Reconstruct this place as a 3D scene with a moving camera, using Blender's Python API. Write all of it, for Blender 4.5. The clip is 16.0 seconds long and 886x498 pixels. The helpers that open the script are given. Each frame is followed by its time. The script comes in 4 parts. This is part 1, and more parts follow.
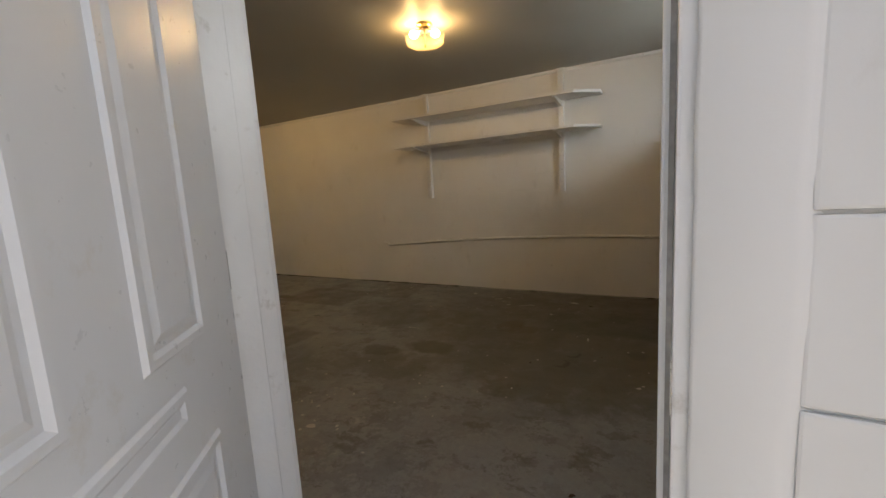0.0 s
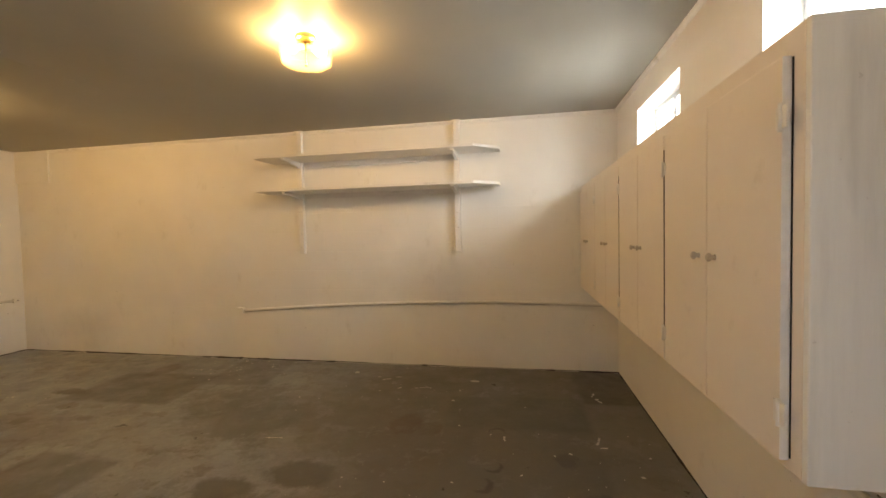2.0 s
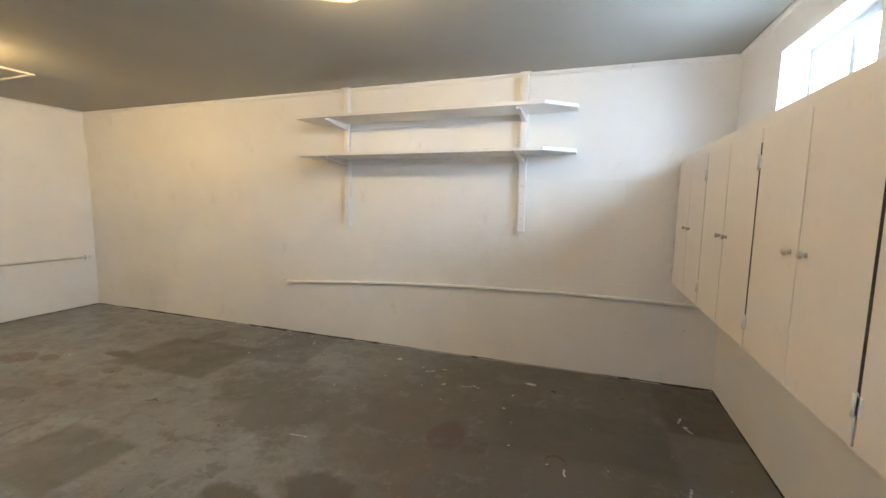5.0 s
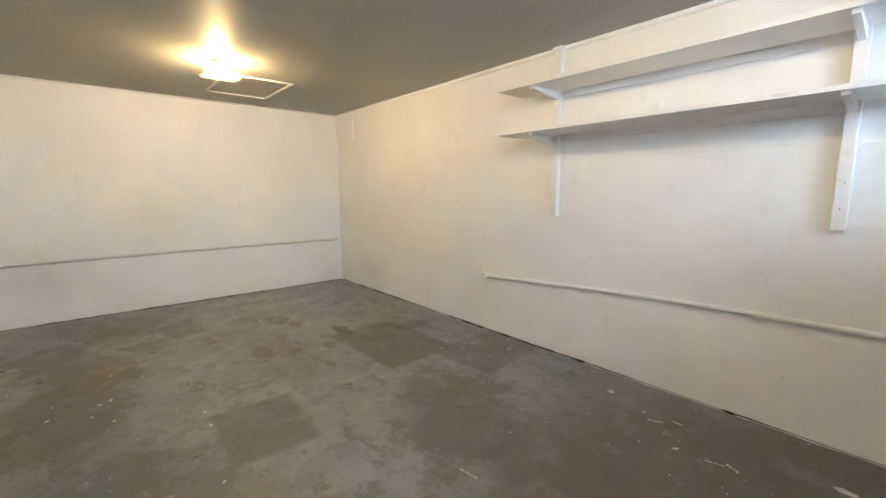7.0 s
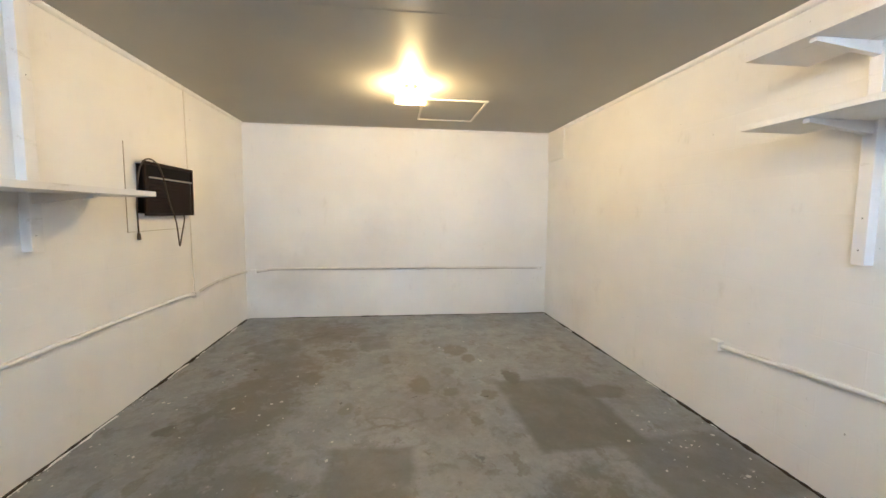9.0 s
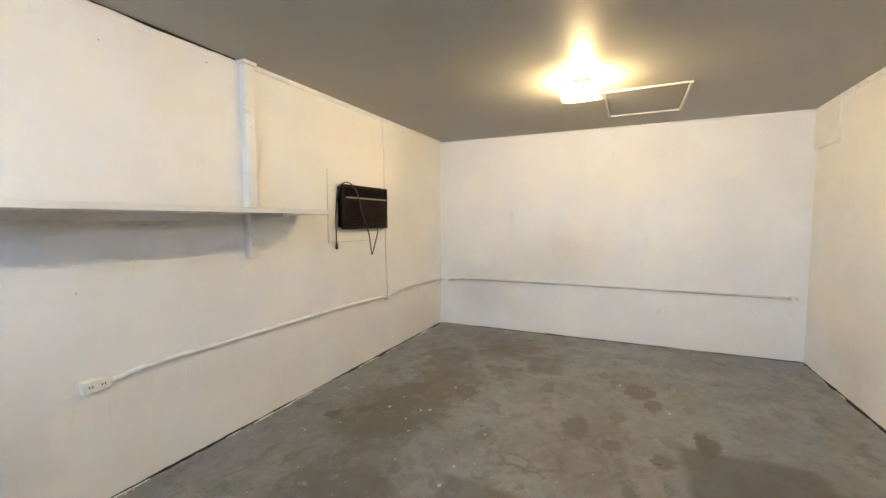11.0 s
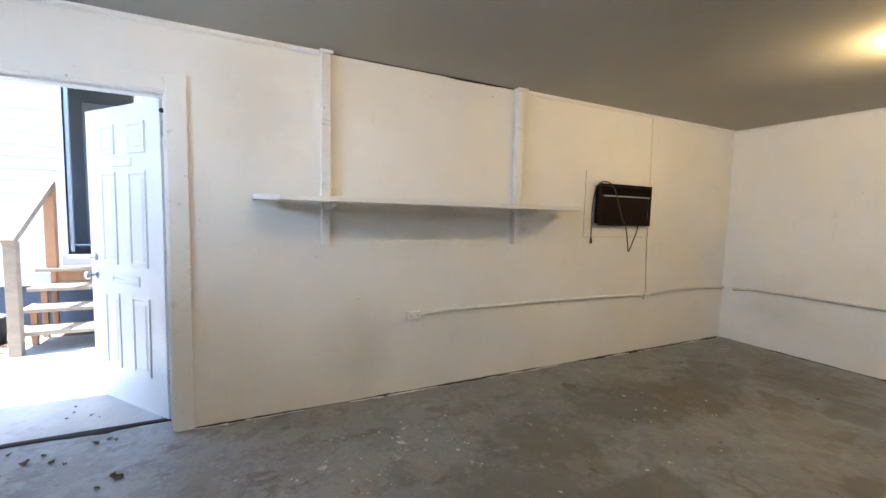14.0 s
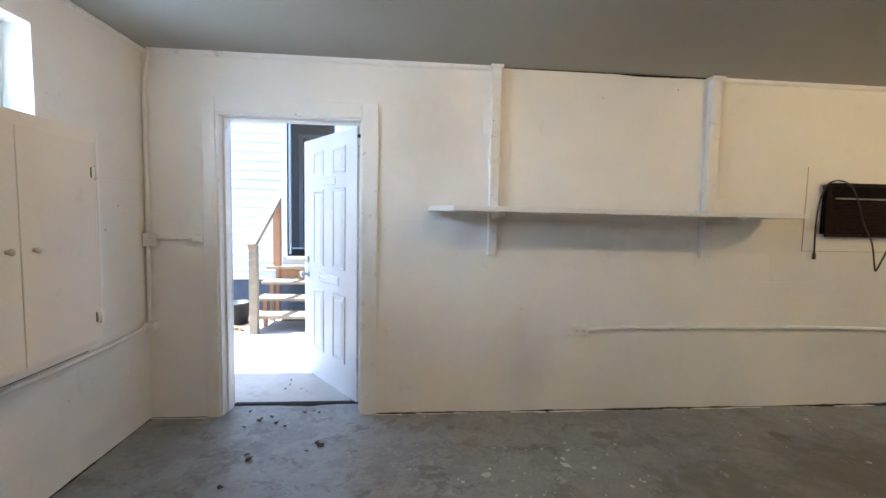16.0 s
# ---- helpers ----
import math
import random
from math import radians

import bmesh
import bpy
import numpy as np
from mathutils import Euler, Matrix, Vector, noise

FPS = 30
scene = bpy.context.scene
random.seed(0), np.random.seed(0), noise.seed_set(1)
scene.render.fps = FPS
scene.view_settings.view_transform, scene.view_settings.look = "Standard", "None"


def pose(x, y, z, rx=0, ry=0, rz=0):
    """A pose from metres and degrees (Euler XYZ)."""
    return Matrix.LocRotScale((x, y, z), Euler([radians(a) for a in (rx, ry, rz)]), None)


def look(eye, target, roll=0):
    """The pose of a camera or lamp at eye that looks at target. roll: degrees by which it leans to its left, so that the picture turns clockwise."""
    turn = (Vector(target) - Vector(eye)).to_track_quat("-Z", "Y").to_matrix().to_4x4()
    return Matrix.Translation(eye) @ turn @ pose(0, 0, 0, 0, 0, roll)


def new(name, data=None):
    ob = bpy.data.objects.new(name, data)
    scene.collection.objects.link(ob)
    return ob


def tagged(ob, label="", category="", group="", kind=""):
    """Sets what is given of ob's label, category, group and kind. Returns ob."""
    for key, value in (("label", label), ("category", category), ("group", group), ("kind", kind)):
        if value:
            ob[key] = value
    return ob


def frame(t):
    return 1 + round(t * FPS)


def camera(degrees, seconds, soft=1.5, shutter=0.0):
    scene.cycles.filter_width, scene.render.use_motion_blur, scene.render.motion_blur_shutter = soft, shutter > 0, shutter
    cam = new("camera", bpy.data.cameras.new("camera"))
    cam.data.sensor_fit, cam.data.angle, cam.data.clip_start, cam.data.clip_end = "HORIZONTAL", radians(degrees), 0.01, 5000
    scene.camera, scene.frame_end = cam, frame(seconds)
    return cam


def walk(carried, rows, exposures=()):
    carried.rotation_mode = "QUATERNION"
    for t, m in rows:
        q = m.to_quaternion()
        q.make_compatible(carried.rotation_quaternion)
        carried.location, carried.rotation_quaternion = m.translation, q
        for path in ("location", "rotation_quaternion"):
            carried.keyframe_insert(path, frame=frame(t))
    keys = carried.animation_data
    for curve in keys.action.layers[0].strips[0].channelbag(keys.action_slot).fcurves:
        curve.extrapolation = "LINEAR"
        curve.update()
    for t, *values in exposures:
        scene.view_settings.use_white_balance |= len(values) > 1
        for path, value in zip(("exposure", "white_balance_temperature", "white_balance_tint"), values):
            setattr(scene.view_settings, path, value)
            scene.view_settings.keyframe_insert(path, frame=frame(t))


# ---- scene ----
cam = camera(94.5, 16.0)
PATH = [
    (0, (-0.47, -0.714, 1.212), (-1.429, 1.019, 0.937), -3.4),
    (0.5, (-0.592, -0.494, 1.279), (-1.671, 1.179, 1.084), -1.7),
    (1, (-0.683, -0.32, 1.302), (-1.59, 1.461, 1.226), 0.6),
    (1.5, (-0.781, -0.216, 1.287), (-1.513, 1.645, 1.283), 1.3),
    (2, (-0.886, -0.101, 1.317), (-1.255, 1.863, 1.246), -1.2),
    (2.5, (-0.926, -0.021, 1.317), (-0.775, 1.967, 1.164), -0.5),
    (3, (-0.938, 0.009, 1.313), (-0.455, 1.937, 1.093), -0.4),
    (3.5, (-0.944, 0.046, 1.314), (-0.385, 1.952, 1.08), 0.9),
    (4, (-0.911, 0.184, 1.318), (-0.566, 2.142, 1.109), 0.9),
    (4.5, (-0.896, 0.338, 1.352), (-1.087, 2.319, 1.163), 1.4),
    (5, (-0.957, 0.432, 1.374), (-1.613, 2.308, 1.15), 0.9),
    (7.5, (-1.307, 1.237, 1.343), (-2.95, 2.348, 1.089), -0.4),
    (8, (-1.423, 1.434, 1.356), (-3.212, 2.303, 1.146), -0.7),
    (8.5, (-1.5, 1.64, 1.353), (-3.413, 2.191, 1.163), -0.1),
    (9, (-1.578, 1.815, 1.355), (-3.555, 2.06, 1.179), 0.6),
    (9.5, (-1.738, 1.946, 1.372), (-3.732, 1.902, 1.223), 0.4),
    (10, (-1.889, 2.079, 1.384), (-3.85, 1.709, 1.245), -0.0),
    (12.5, (-1.908, 2.745, 1.386), (-3.394, 1.419, 1.205), 0.8),
    (13, (-1.892, 2.868, 1.372), (-3.189, 1.358, 1.176), 1.0),
    (13.5, (-1.832, 2.888, 1.358), (-2.914, 1.215, 1.186), 1.2),
    (14, (-1.782, 2.876, 1.367), (-2.659, 1.086, 1.203), 1.5),
    (14.5, (-1.768, 2.873, 1.35), (-2.412, 0.985, 1.2), 1.6),
    (15, (-1.737, 2.853, 1.381), (-2.18, 0.911, 1.209), 1.7),
    (15.5, (-1.708, 2.847, 1.382), (-1.984, 0.873, 1.217), 1.5),
    (16, (-1.707, 2.829, 1.38), (-1.877, 0.842, 1.235), 1.2),
]
EXPOSURES = [
    (0.0, 1.32, 7000, 9),
    (0.5, 1.75, 8000, 11),
    (1.0, 1.9, 8800, 12),
    (1.5, 2.1, 11200, 14),
    (2.0, 2.45, 8100, 12),
    (2.5, 2.78, 5650, 6),
    (3.0, 2.95, 5700, 6),
    (3.5, 2.98, 5500, 6),
    (4.5, 2.97, 5550, 6),
    (5.0, 2.9, 5600, 6),
    (7.5, 3.2, 5200, 6),
    (9.0, 3.30, 5080, 6),
    (10.0, 3.30, 5080, 6),
    (12.5, 3.2, 5050, 6),
    (13.5, 2.96, 5200, 7),
    (14.5, 2.7, 5250, 7),
    (16.0, 2.6, 5300, 6),
]
walk(cam, [(t, look(eye, target, roll)) for t, eye, target, roll in PATH], EXPOSURES)

# ---- light ----
SUN_EL, SUN_AZ = 70.0, 87.0     # degrees; azimuth from +y towards +x
world = bpy.data.worlds.new("sky")
scene.world = world
world.use_nodes = True
wn = world.node_tree
sky = wn.nodes.new("ShaderNodeTexSky")
sky.sky_type = 'NISHITA'
sky.sun_disc = False
sky.sun_elevation, sky.sun_rotation = radians(SUN_EL), radians(SUN_AZ)
sky.air_density, sky.dust_density = 1.0, 2.0
wn.links.new(sky.outputs[0], wn.nodes["Background"].inputs["Color"])
wn.nodes["Background"].inputs["Strength"].default_value = 0.15
sun = bpy.data.lights.new("sun", 'SUN')
sun.energy, sun.angle, sun.color = 5.0, radians(0.5), (1.0, 0.95, 0.87)
sun_ob = new("sun", sun)
se, sa = radians(SUN_EL), radians(SUN_AZ)
sun_ob.matrix_world = look((0, 0, 8), (-math.sin(sa) * math.cos(se), -math.cos(sa) * math.cos(se), 8 - math.sin(se)))


def area_light(name, m, wide, high, power, colour):
    d = bpy.data.lights.new(name, 'AREA')
    d.shape, d.size, d.size_y, d.energy, d.color = 'RECTANGLE', wide, high, power, colour
    ob = new(name, d)
    ob.matrix_world = m
    return ob


WINDOWS = [(0.77, 1.62), (2.41, 3.25)]
WIN_Z = (1.80, 2.22)
DAY_POWER, BULB_POWER = 4.4, 2.75
BULB_COLOUR = (1.0, 0.56, 0.15)
for wy0, wy1 in WINDOWS:
    area_light("window_daylight", look((0.31, (wy0 + wy1) / 2, 2.04), (-0.69, (wy0 + wy1) / 2, 1.49)), wy1 - wy0 - 0.04, 0.42, DAY_POWER, (0.80, 0.90, 1.0))

# ---- materials ----


class Nodes:
    """Short hand for building a material's nodes."""

    def __init__(self, name):
        self.mat = bpy.data.materials.new(name)
        self.mat.use_nodes = True
        self.tree = self.mat.node_tree
        self.bsdf = self.tree.nodes["Principled BSDF"]
        self.place = self.tree.nodes.new("ShaderNodeNewGeometry").outputs["Position"]

    def put(self, socket, value):
        if isinstance(value, bpy.types.NodeSocket):
            self.tree.links.new(value, socket)
        elif isinstance(value, tuple) and len(value) == 3 and socket.type == 'RGBA':
            socket.default_value = (*value, 1)
        else:
            socket.default_value = value

    def math(self, op, a, b=0.0, c=0.0):
        n = self.tree.nodes.new("ShaderNodeMath")
        n.operation = op
        for k, v in enumerate((a, b, c)):
            self.put(n.inputs[k], v)
        return n.outputs[0]

    def vec(self, op, a, b=(0, 0, 0)):
        n = self.tree.nodes.new("ShaderNodeVectorMath")
        n.operation = op
        self.put(n.inputs[0], a)
        if op == 'SCALE':
            self.put(n.inputs["Scale"], b)
        else:
            self.put(n.inputs[1], b)
        return n.outputs[0]

    def noise(self, scale, detail=4.0, rough=0.55, at=None, colour=False, stretch=None):
        n = self.tree.nodes.new("ShaderNodeTexNoise")
        src = at or self.place
        if stretch:
            src = self.vec('MULTIPLY', src, stretch)
        self.put(n.inputs["Vector"], src)
        n.inputs["Scale"].default_value, n.inputs["Detail"].default_value, n.inputs["Roughness"].default_value = scale, detail, rough
        return n.outputs["Color" if colour else "Fac"]

    def span(self, v, a, b, lo=0.0, hi=1.0):
        n = self.tree.nodes.new("ShaderNodeMapRange")
        for k, x in zip(("Value", "From Min", "From Max", "To Min", "To Max"), (v, a, b, lo, hi)):
            self.put(n.inputs[k], x)
        return n.outputs[0]

    def mix(self, fac, a, b, how='MIX'):
        n = self.tree.nodes.new("ShaderNodeMix")
        n.data_type, n.blend_type = 'RGBA', how
        self.put(n.inputs["Factor"], fac)
        self.put(n.inputs[6], a)
        self.put(n.inputs[7], b)
        return n.outputs[2]

    def split(self, v):
        n = self.tree.nodes.new("ShaderNodeSeparateXYZ")
        self.put(n.inputs[0], v)
        return n.outputs

    def join(self, x, y, z=0.0):
        n = self.tree.nodes.new("ShaderNodeCombineXYZ")
        for k, v in enumerate((x, y, z)):
            self.put(n.inputs[k], v)
        return n.outputs[0]

    def bump(self, height, strength, dist=0.01, after=None):
        n = self.tree.nodes.new("ShaderNodeBump")
        n.inputs["Strength"].default_value, n.inputs["Distance"].default_value = strength, dist
        self.put(n.inputs["Height"], height)
        if after:
            self.put(n.inputs["Normal"], after)
        return n.outputs[0]

    def done(self, colour, rough=0.6, normal=None, metal=0.0, spec=None):
        self.put(self.bsdf.inputs["Base Color"], colour)
        self.put(self.bsdf.inputs["Roughness"], rough)
        self.put(self.bsdf.inputs["Metallic"], metal)
        if spec is not None:
            self.bsdf.inputs["Specular IOR Level"].default_value = spec
        if normal:
            self.put(self.bsdf.inputs["Normal"], normal)
        return self.mat


def simple(name, colour, rough=0.5, metal=0.0, vary=0.15, scale=8.0, bump=0.15, stretch=None, spec=None, dirt=None):
    """A painted, wooden or metal surface with variation at two scales and fine relief."""
    n = Nodes(name)
    fine = n.noise(scale * 9, 5, 0.6, stretch=stretch)
    wide = n.noise(scale, 3, 0.5, stretch=stretch)
    dark = tuple(c * (1 - vary) for c in colour)
    col = n.mix(n.span(wide, 0.3, 0.7), dark, colour)
    col = n.mix(n.span(fine, 0.35, 0.75, 0, vary * 1.6), col, tuple(c * (1 - vary * 1.6) for c in colour))
    if dirt:
        spots = n.noise(scale * 2.2, 6, 0.7, stretch=stretch)
        col = n.mix(n.span(spots, 0.60, 0.74, 0, 0.8), col, dirt)
    return n.done(col, n.span(fine, 0.2, 0.8, max(rough - 0.08, 0.02), rough + 0.08), n.bump(fine, bump, 0.004), metal, spec)


# grimy and darker patches on the paint: centre, radii, strength
DARK_PATCHES = (
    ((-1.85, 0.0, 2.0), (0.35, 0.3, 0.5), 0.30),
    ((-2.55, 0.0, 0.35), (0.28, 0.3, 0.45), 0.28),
    # darker band along the wall just under the south shelf
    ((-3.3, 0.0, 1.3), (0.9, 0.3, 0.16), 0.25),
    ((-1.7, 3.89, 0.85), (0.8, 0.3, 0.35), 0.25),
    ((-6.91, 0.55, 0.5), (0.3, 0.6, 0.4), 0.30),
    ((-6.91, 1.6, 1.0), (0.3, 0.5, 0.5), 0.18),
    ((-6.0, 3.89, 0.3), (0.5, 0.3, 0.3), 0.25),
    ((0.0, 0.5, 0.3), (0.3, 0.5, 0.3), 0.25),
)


def wall_paint(name, colour, courses=0.25, rough=0.55):
    """White paint over concrete block: faint courses, roller texture, scuffs."""
    n = Nodes(name)
    x, y, z = n.split(n.place)
    flat = n.join(n.math('ADD', x, y), n.math('ADD', z, 0.03), 0.0)
    br = n.tree.nodes.new("ShaderNodeTexBrick")
    n.put(br.inputs["Vector"], flat)
    for key, v in (("Scale", 1.0), ("Mortar Size", 0.006), ("Mortar Smooth", 0.8), ("Brick Width", 0.4), ("Row Height", 0.2)):
        br.inputs[key].default_value = v
    joints = n.math('SUBTRACT', 1.0, br.outputs["Fac"])
    grain = n.noise(140, 4, 0.6)
    lumps = n.noise(14, 4, 0.55)
    wide = n.noise(1.3, 4, 0.55)
    scuff = n.noise(5.5, 7, 0.72, stretch=(1, 1, 0.55))
    col = n.mix(n.span(wide, 0.35, 0.7), tuple(c * 0.93 for c in colour), colour)
    col = n.mix(n.span(scuff, 0.60, 0.80, 0, 0.42), col, (0.52, 0.49, 0.44))
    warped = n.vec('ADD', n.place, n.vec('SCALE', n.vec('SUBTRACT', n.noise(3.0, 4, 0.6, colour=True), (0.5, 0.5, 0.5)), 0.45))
    for c, rad, fac in DARK_PATCHES:
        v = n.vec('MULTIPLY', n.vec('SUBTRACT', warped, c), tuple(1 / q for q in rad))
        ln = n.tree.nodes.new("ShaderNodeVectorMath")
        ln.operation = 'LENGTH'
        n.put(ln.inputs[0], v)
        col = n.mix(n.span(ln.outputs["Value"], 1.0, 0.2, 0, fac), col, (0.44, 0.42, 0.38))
    specks = n.noise(38, 2, 0.5)
    col = n.mix(n.span(specks, 0.765, 0.79, 0, 0.55), col, (0.22, 0.20, 0.18))
    height = n.math('ADD', n.math('MULTIPLY', joints, courses), n.math('ADD', n.math('MULTIPLY', grain, 0.10), n.math('MULTIPLY', lumps, 0.22)))
    return n.done(col, n.span(lumps, 0.2, 0.8, rough - 0.1, rough + 0.08), n.bump(height, 0.35, 0.006))


def stain(n, at, cx, cy, hx, hy, turn=0.0, soft=0.03):
    """1 inside a rectangle on the floor, falling to 0 over soft metres."""
    v = n.vec('SUBTRACT', at, (cx, cy, 0))
    x, y, _ = n.split(v)
    c, s = math.cos(radians(turn)), math.sin(radians(turn))
    u = n.math('ADD', n.math('MULTIPLY', x, c), n.math('MULTIPLY', y, s))
    w = n.math('ADD', n.math('MULTIPLY', x, -s), n.math('MULTIPLY', y, c))
    d = n.math('MAXIMUM', n.math('SUBTRACT', n.math('ABSOLUTE', u), hx), n.math('SUBTRACT', n.math('ABSOLUTE', w), hy))
    return n.span(d, soft, -soft)


def blot(n, at, cx, cy, rx, ry, soft=0.5):
    """1 at the middle of an ellipse on the floor, falling to 0 at its rim."""
    v = n.vec('MULTIPLY', n.vec('SUBTRACT', at, (cx, cy, 0)), (1 / rx, 1 / ry, 0))
    ln = n.tree.nodes.new("ShaderNodeVectorMath")
    ln.operation = 'LENGTH'
    n.put(ln.inputs[0], v)
    return n.span(ln.outputs["Value"], 1.0, 1.0 - soft)


# what marks the slab: soft stains, squares of newer cement and small spots, as centre, radii, strength, colour
OLIVE, BROWN, RUST, DARK = (0.112, 0.108, 0.088), (0.122, 0.104, 0.078), (0.10, 0.062, 0.034), (0.075, 0.068, 0.06)
SOFT_STAINS = (
    (-1.0, 2.95, 1.7, 1.3, 0.68, (0.125, 0.114, 0.088)), (-1.1, 1.9, 0.9, 0.55, 0.5, (0.125, 0.116, 0.095)),
    (-3.16, 2.82, 0.42, 0.30, 0.6, OLIVE), (-2.88, 2.45, 0.42, 0.30, 0.6, OLIVE), (-2.2, 2.75, 0.5, 0.28, 0.4, BROWN), (-1.6, 2.35, 0.45, 0.30, 0.5, BROWN),
    (-6.15, 1.15, 0.42, 0.36, 0.75, BROWN), (-4.45, 0.80, 0.58, 0.38, 0.75, OLIVE), (-5.0, 0.95, 0.48, 0.34, 0.7, BROWN), (-5.65, 0.70, 0.36, 0.28, 0.6, OLIVE),
    (-3.55, 0.95, 0.50, 0.26, 0.45, OLIVE), (-5.5, 1.35, 0.22, 0.18, 0.6, BROWN), (-6.5, 0.8, 0.3, 0.4, 0.4, BROWN), (-4.45, 2.15, 0.55, 0.32, 0.35, (0.16, 0.13, 0.112)),
    (-3.1, 1.25, 0.7, 0.22, 0.35, OLIVE), (-2.3, 1.55, 0.5, 0.2, 0.4, OLIVE),
)
SQUARES = (
    (-4.22, 2.99, 0.50, 0.34, 2, 0.88, (0.094, 0.092, 0.076)), (-3.50, 3.50, 0.30, 0.36, 6, 0.75, (0.115, 0.112, 0.10)), (-3.56, 1.69, 0.30, 0.23, -3, 0.72, (0.104, 0.10, 0.086)),
    (-5.80, 1.62, 0.23, 0.155, 8, 0.85, (0.112, 0.108, 0.094)), (-0.93, 2.90, 0.50, 0.27, 3, 0.8, (0.088, 0.086, 0.068)), (-0.215, 3.51, 0.215, 0.38, 0, 0.92, (0.078, 0.062, 0.047)),
    (-0.22, 2.55, 0.21, 0.58, 0, 0.45, (0.21, 0.205, 0.19)), (-1.02, 1.93, 0.34, 0.26, -4, 0.4, (0.118, 0.113, 0.096)), (-3.3, 2.2, 0.34, 0.2, 28, 0.35, (0.27, 0.268, 0.26)),
)
SPOTS = (
    (-4.16, 0.43, 0.075, 0.07, 0.9, DARK), (-1.68, 2.62, 0.12, 0.15, 0.85, RUST), (-1.50, 2.58, 0.08, 0.10, 0.5, RUST), (-5.50, 2.42, 0.17, 0.13, 0.8, BROWN), (-5.25, 2.52, 0.11, 0.06, 0.7, BROWN),
    (-4.70, 2.03, 0.18, 0.09, 0.75, BROWN), (-4.48, 2.53, 0.09, 0.07, 0.7, BROWN), (-4.95, 2.28, 0.10, 0.06, 0.6, BROWN), (-4.55, 2.27, 0.08, 0.05, 0.6, BROWN), (-5.17, 0.88, 0.14, 0.13, 0.75, BROWN),
    (-4.83, 0.70, 0.10, 0.10, 0.7, BROWN), (-2.10, 1.95, 0.20, 0.13, 0.7, (0.09, 0.08, 0.065)), (-2.45, 1.75, 0.17, 0.12, 0.7, (0.09, 0.08, 0.065)), (-0.64, 2.30, 0.075, 0.08, 0.8, DARK),
    (-4.80, 2.79, 0.16, 0.07, 0.85, (0.082, 0.074, 0.058)), (-4.45, 3.42, 0.12, 0.20, 0.6, (0.095, 0.08, 0.062)), (-0.50, 1.95, 0.06, 0.06, 0.6, DARK),
    (-5.9, 0.35, 0.12, 0.06, 0.5, BROWN), (-3.0, 0.35, 0.10, 0.05, 0.5, BROWN), (-4.35, 1.5, 0.10, 0.05, 0.5, BROWN), (-5.3, 1.75, 0.12, 0.06, 0.5, BROWN),
    (-4.1, 2.35, 0.07, 0.04, 0.6, BROWN), (-5.75, 2.15, 0.10, 0.05, 0.5, BROWN),
)

CRESCENTS = ((-1.049, 2.166, 0.060, -0.35, 0.30), (-1.100, 1.988, 0.070, -0.45, 0.15), (-1.051, 2.587, 0.062, 0.0, -0.4))


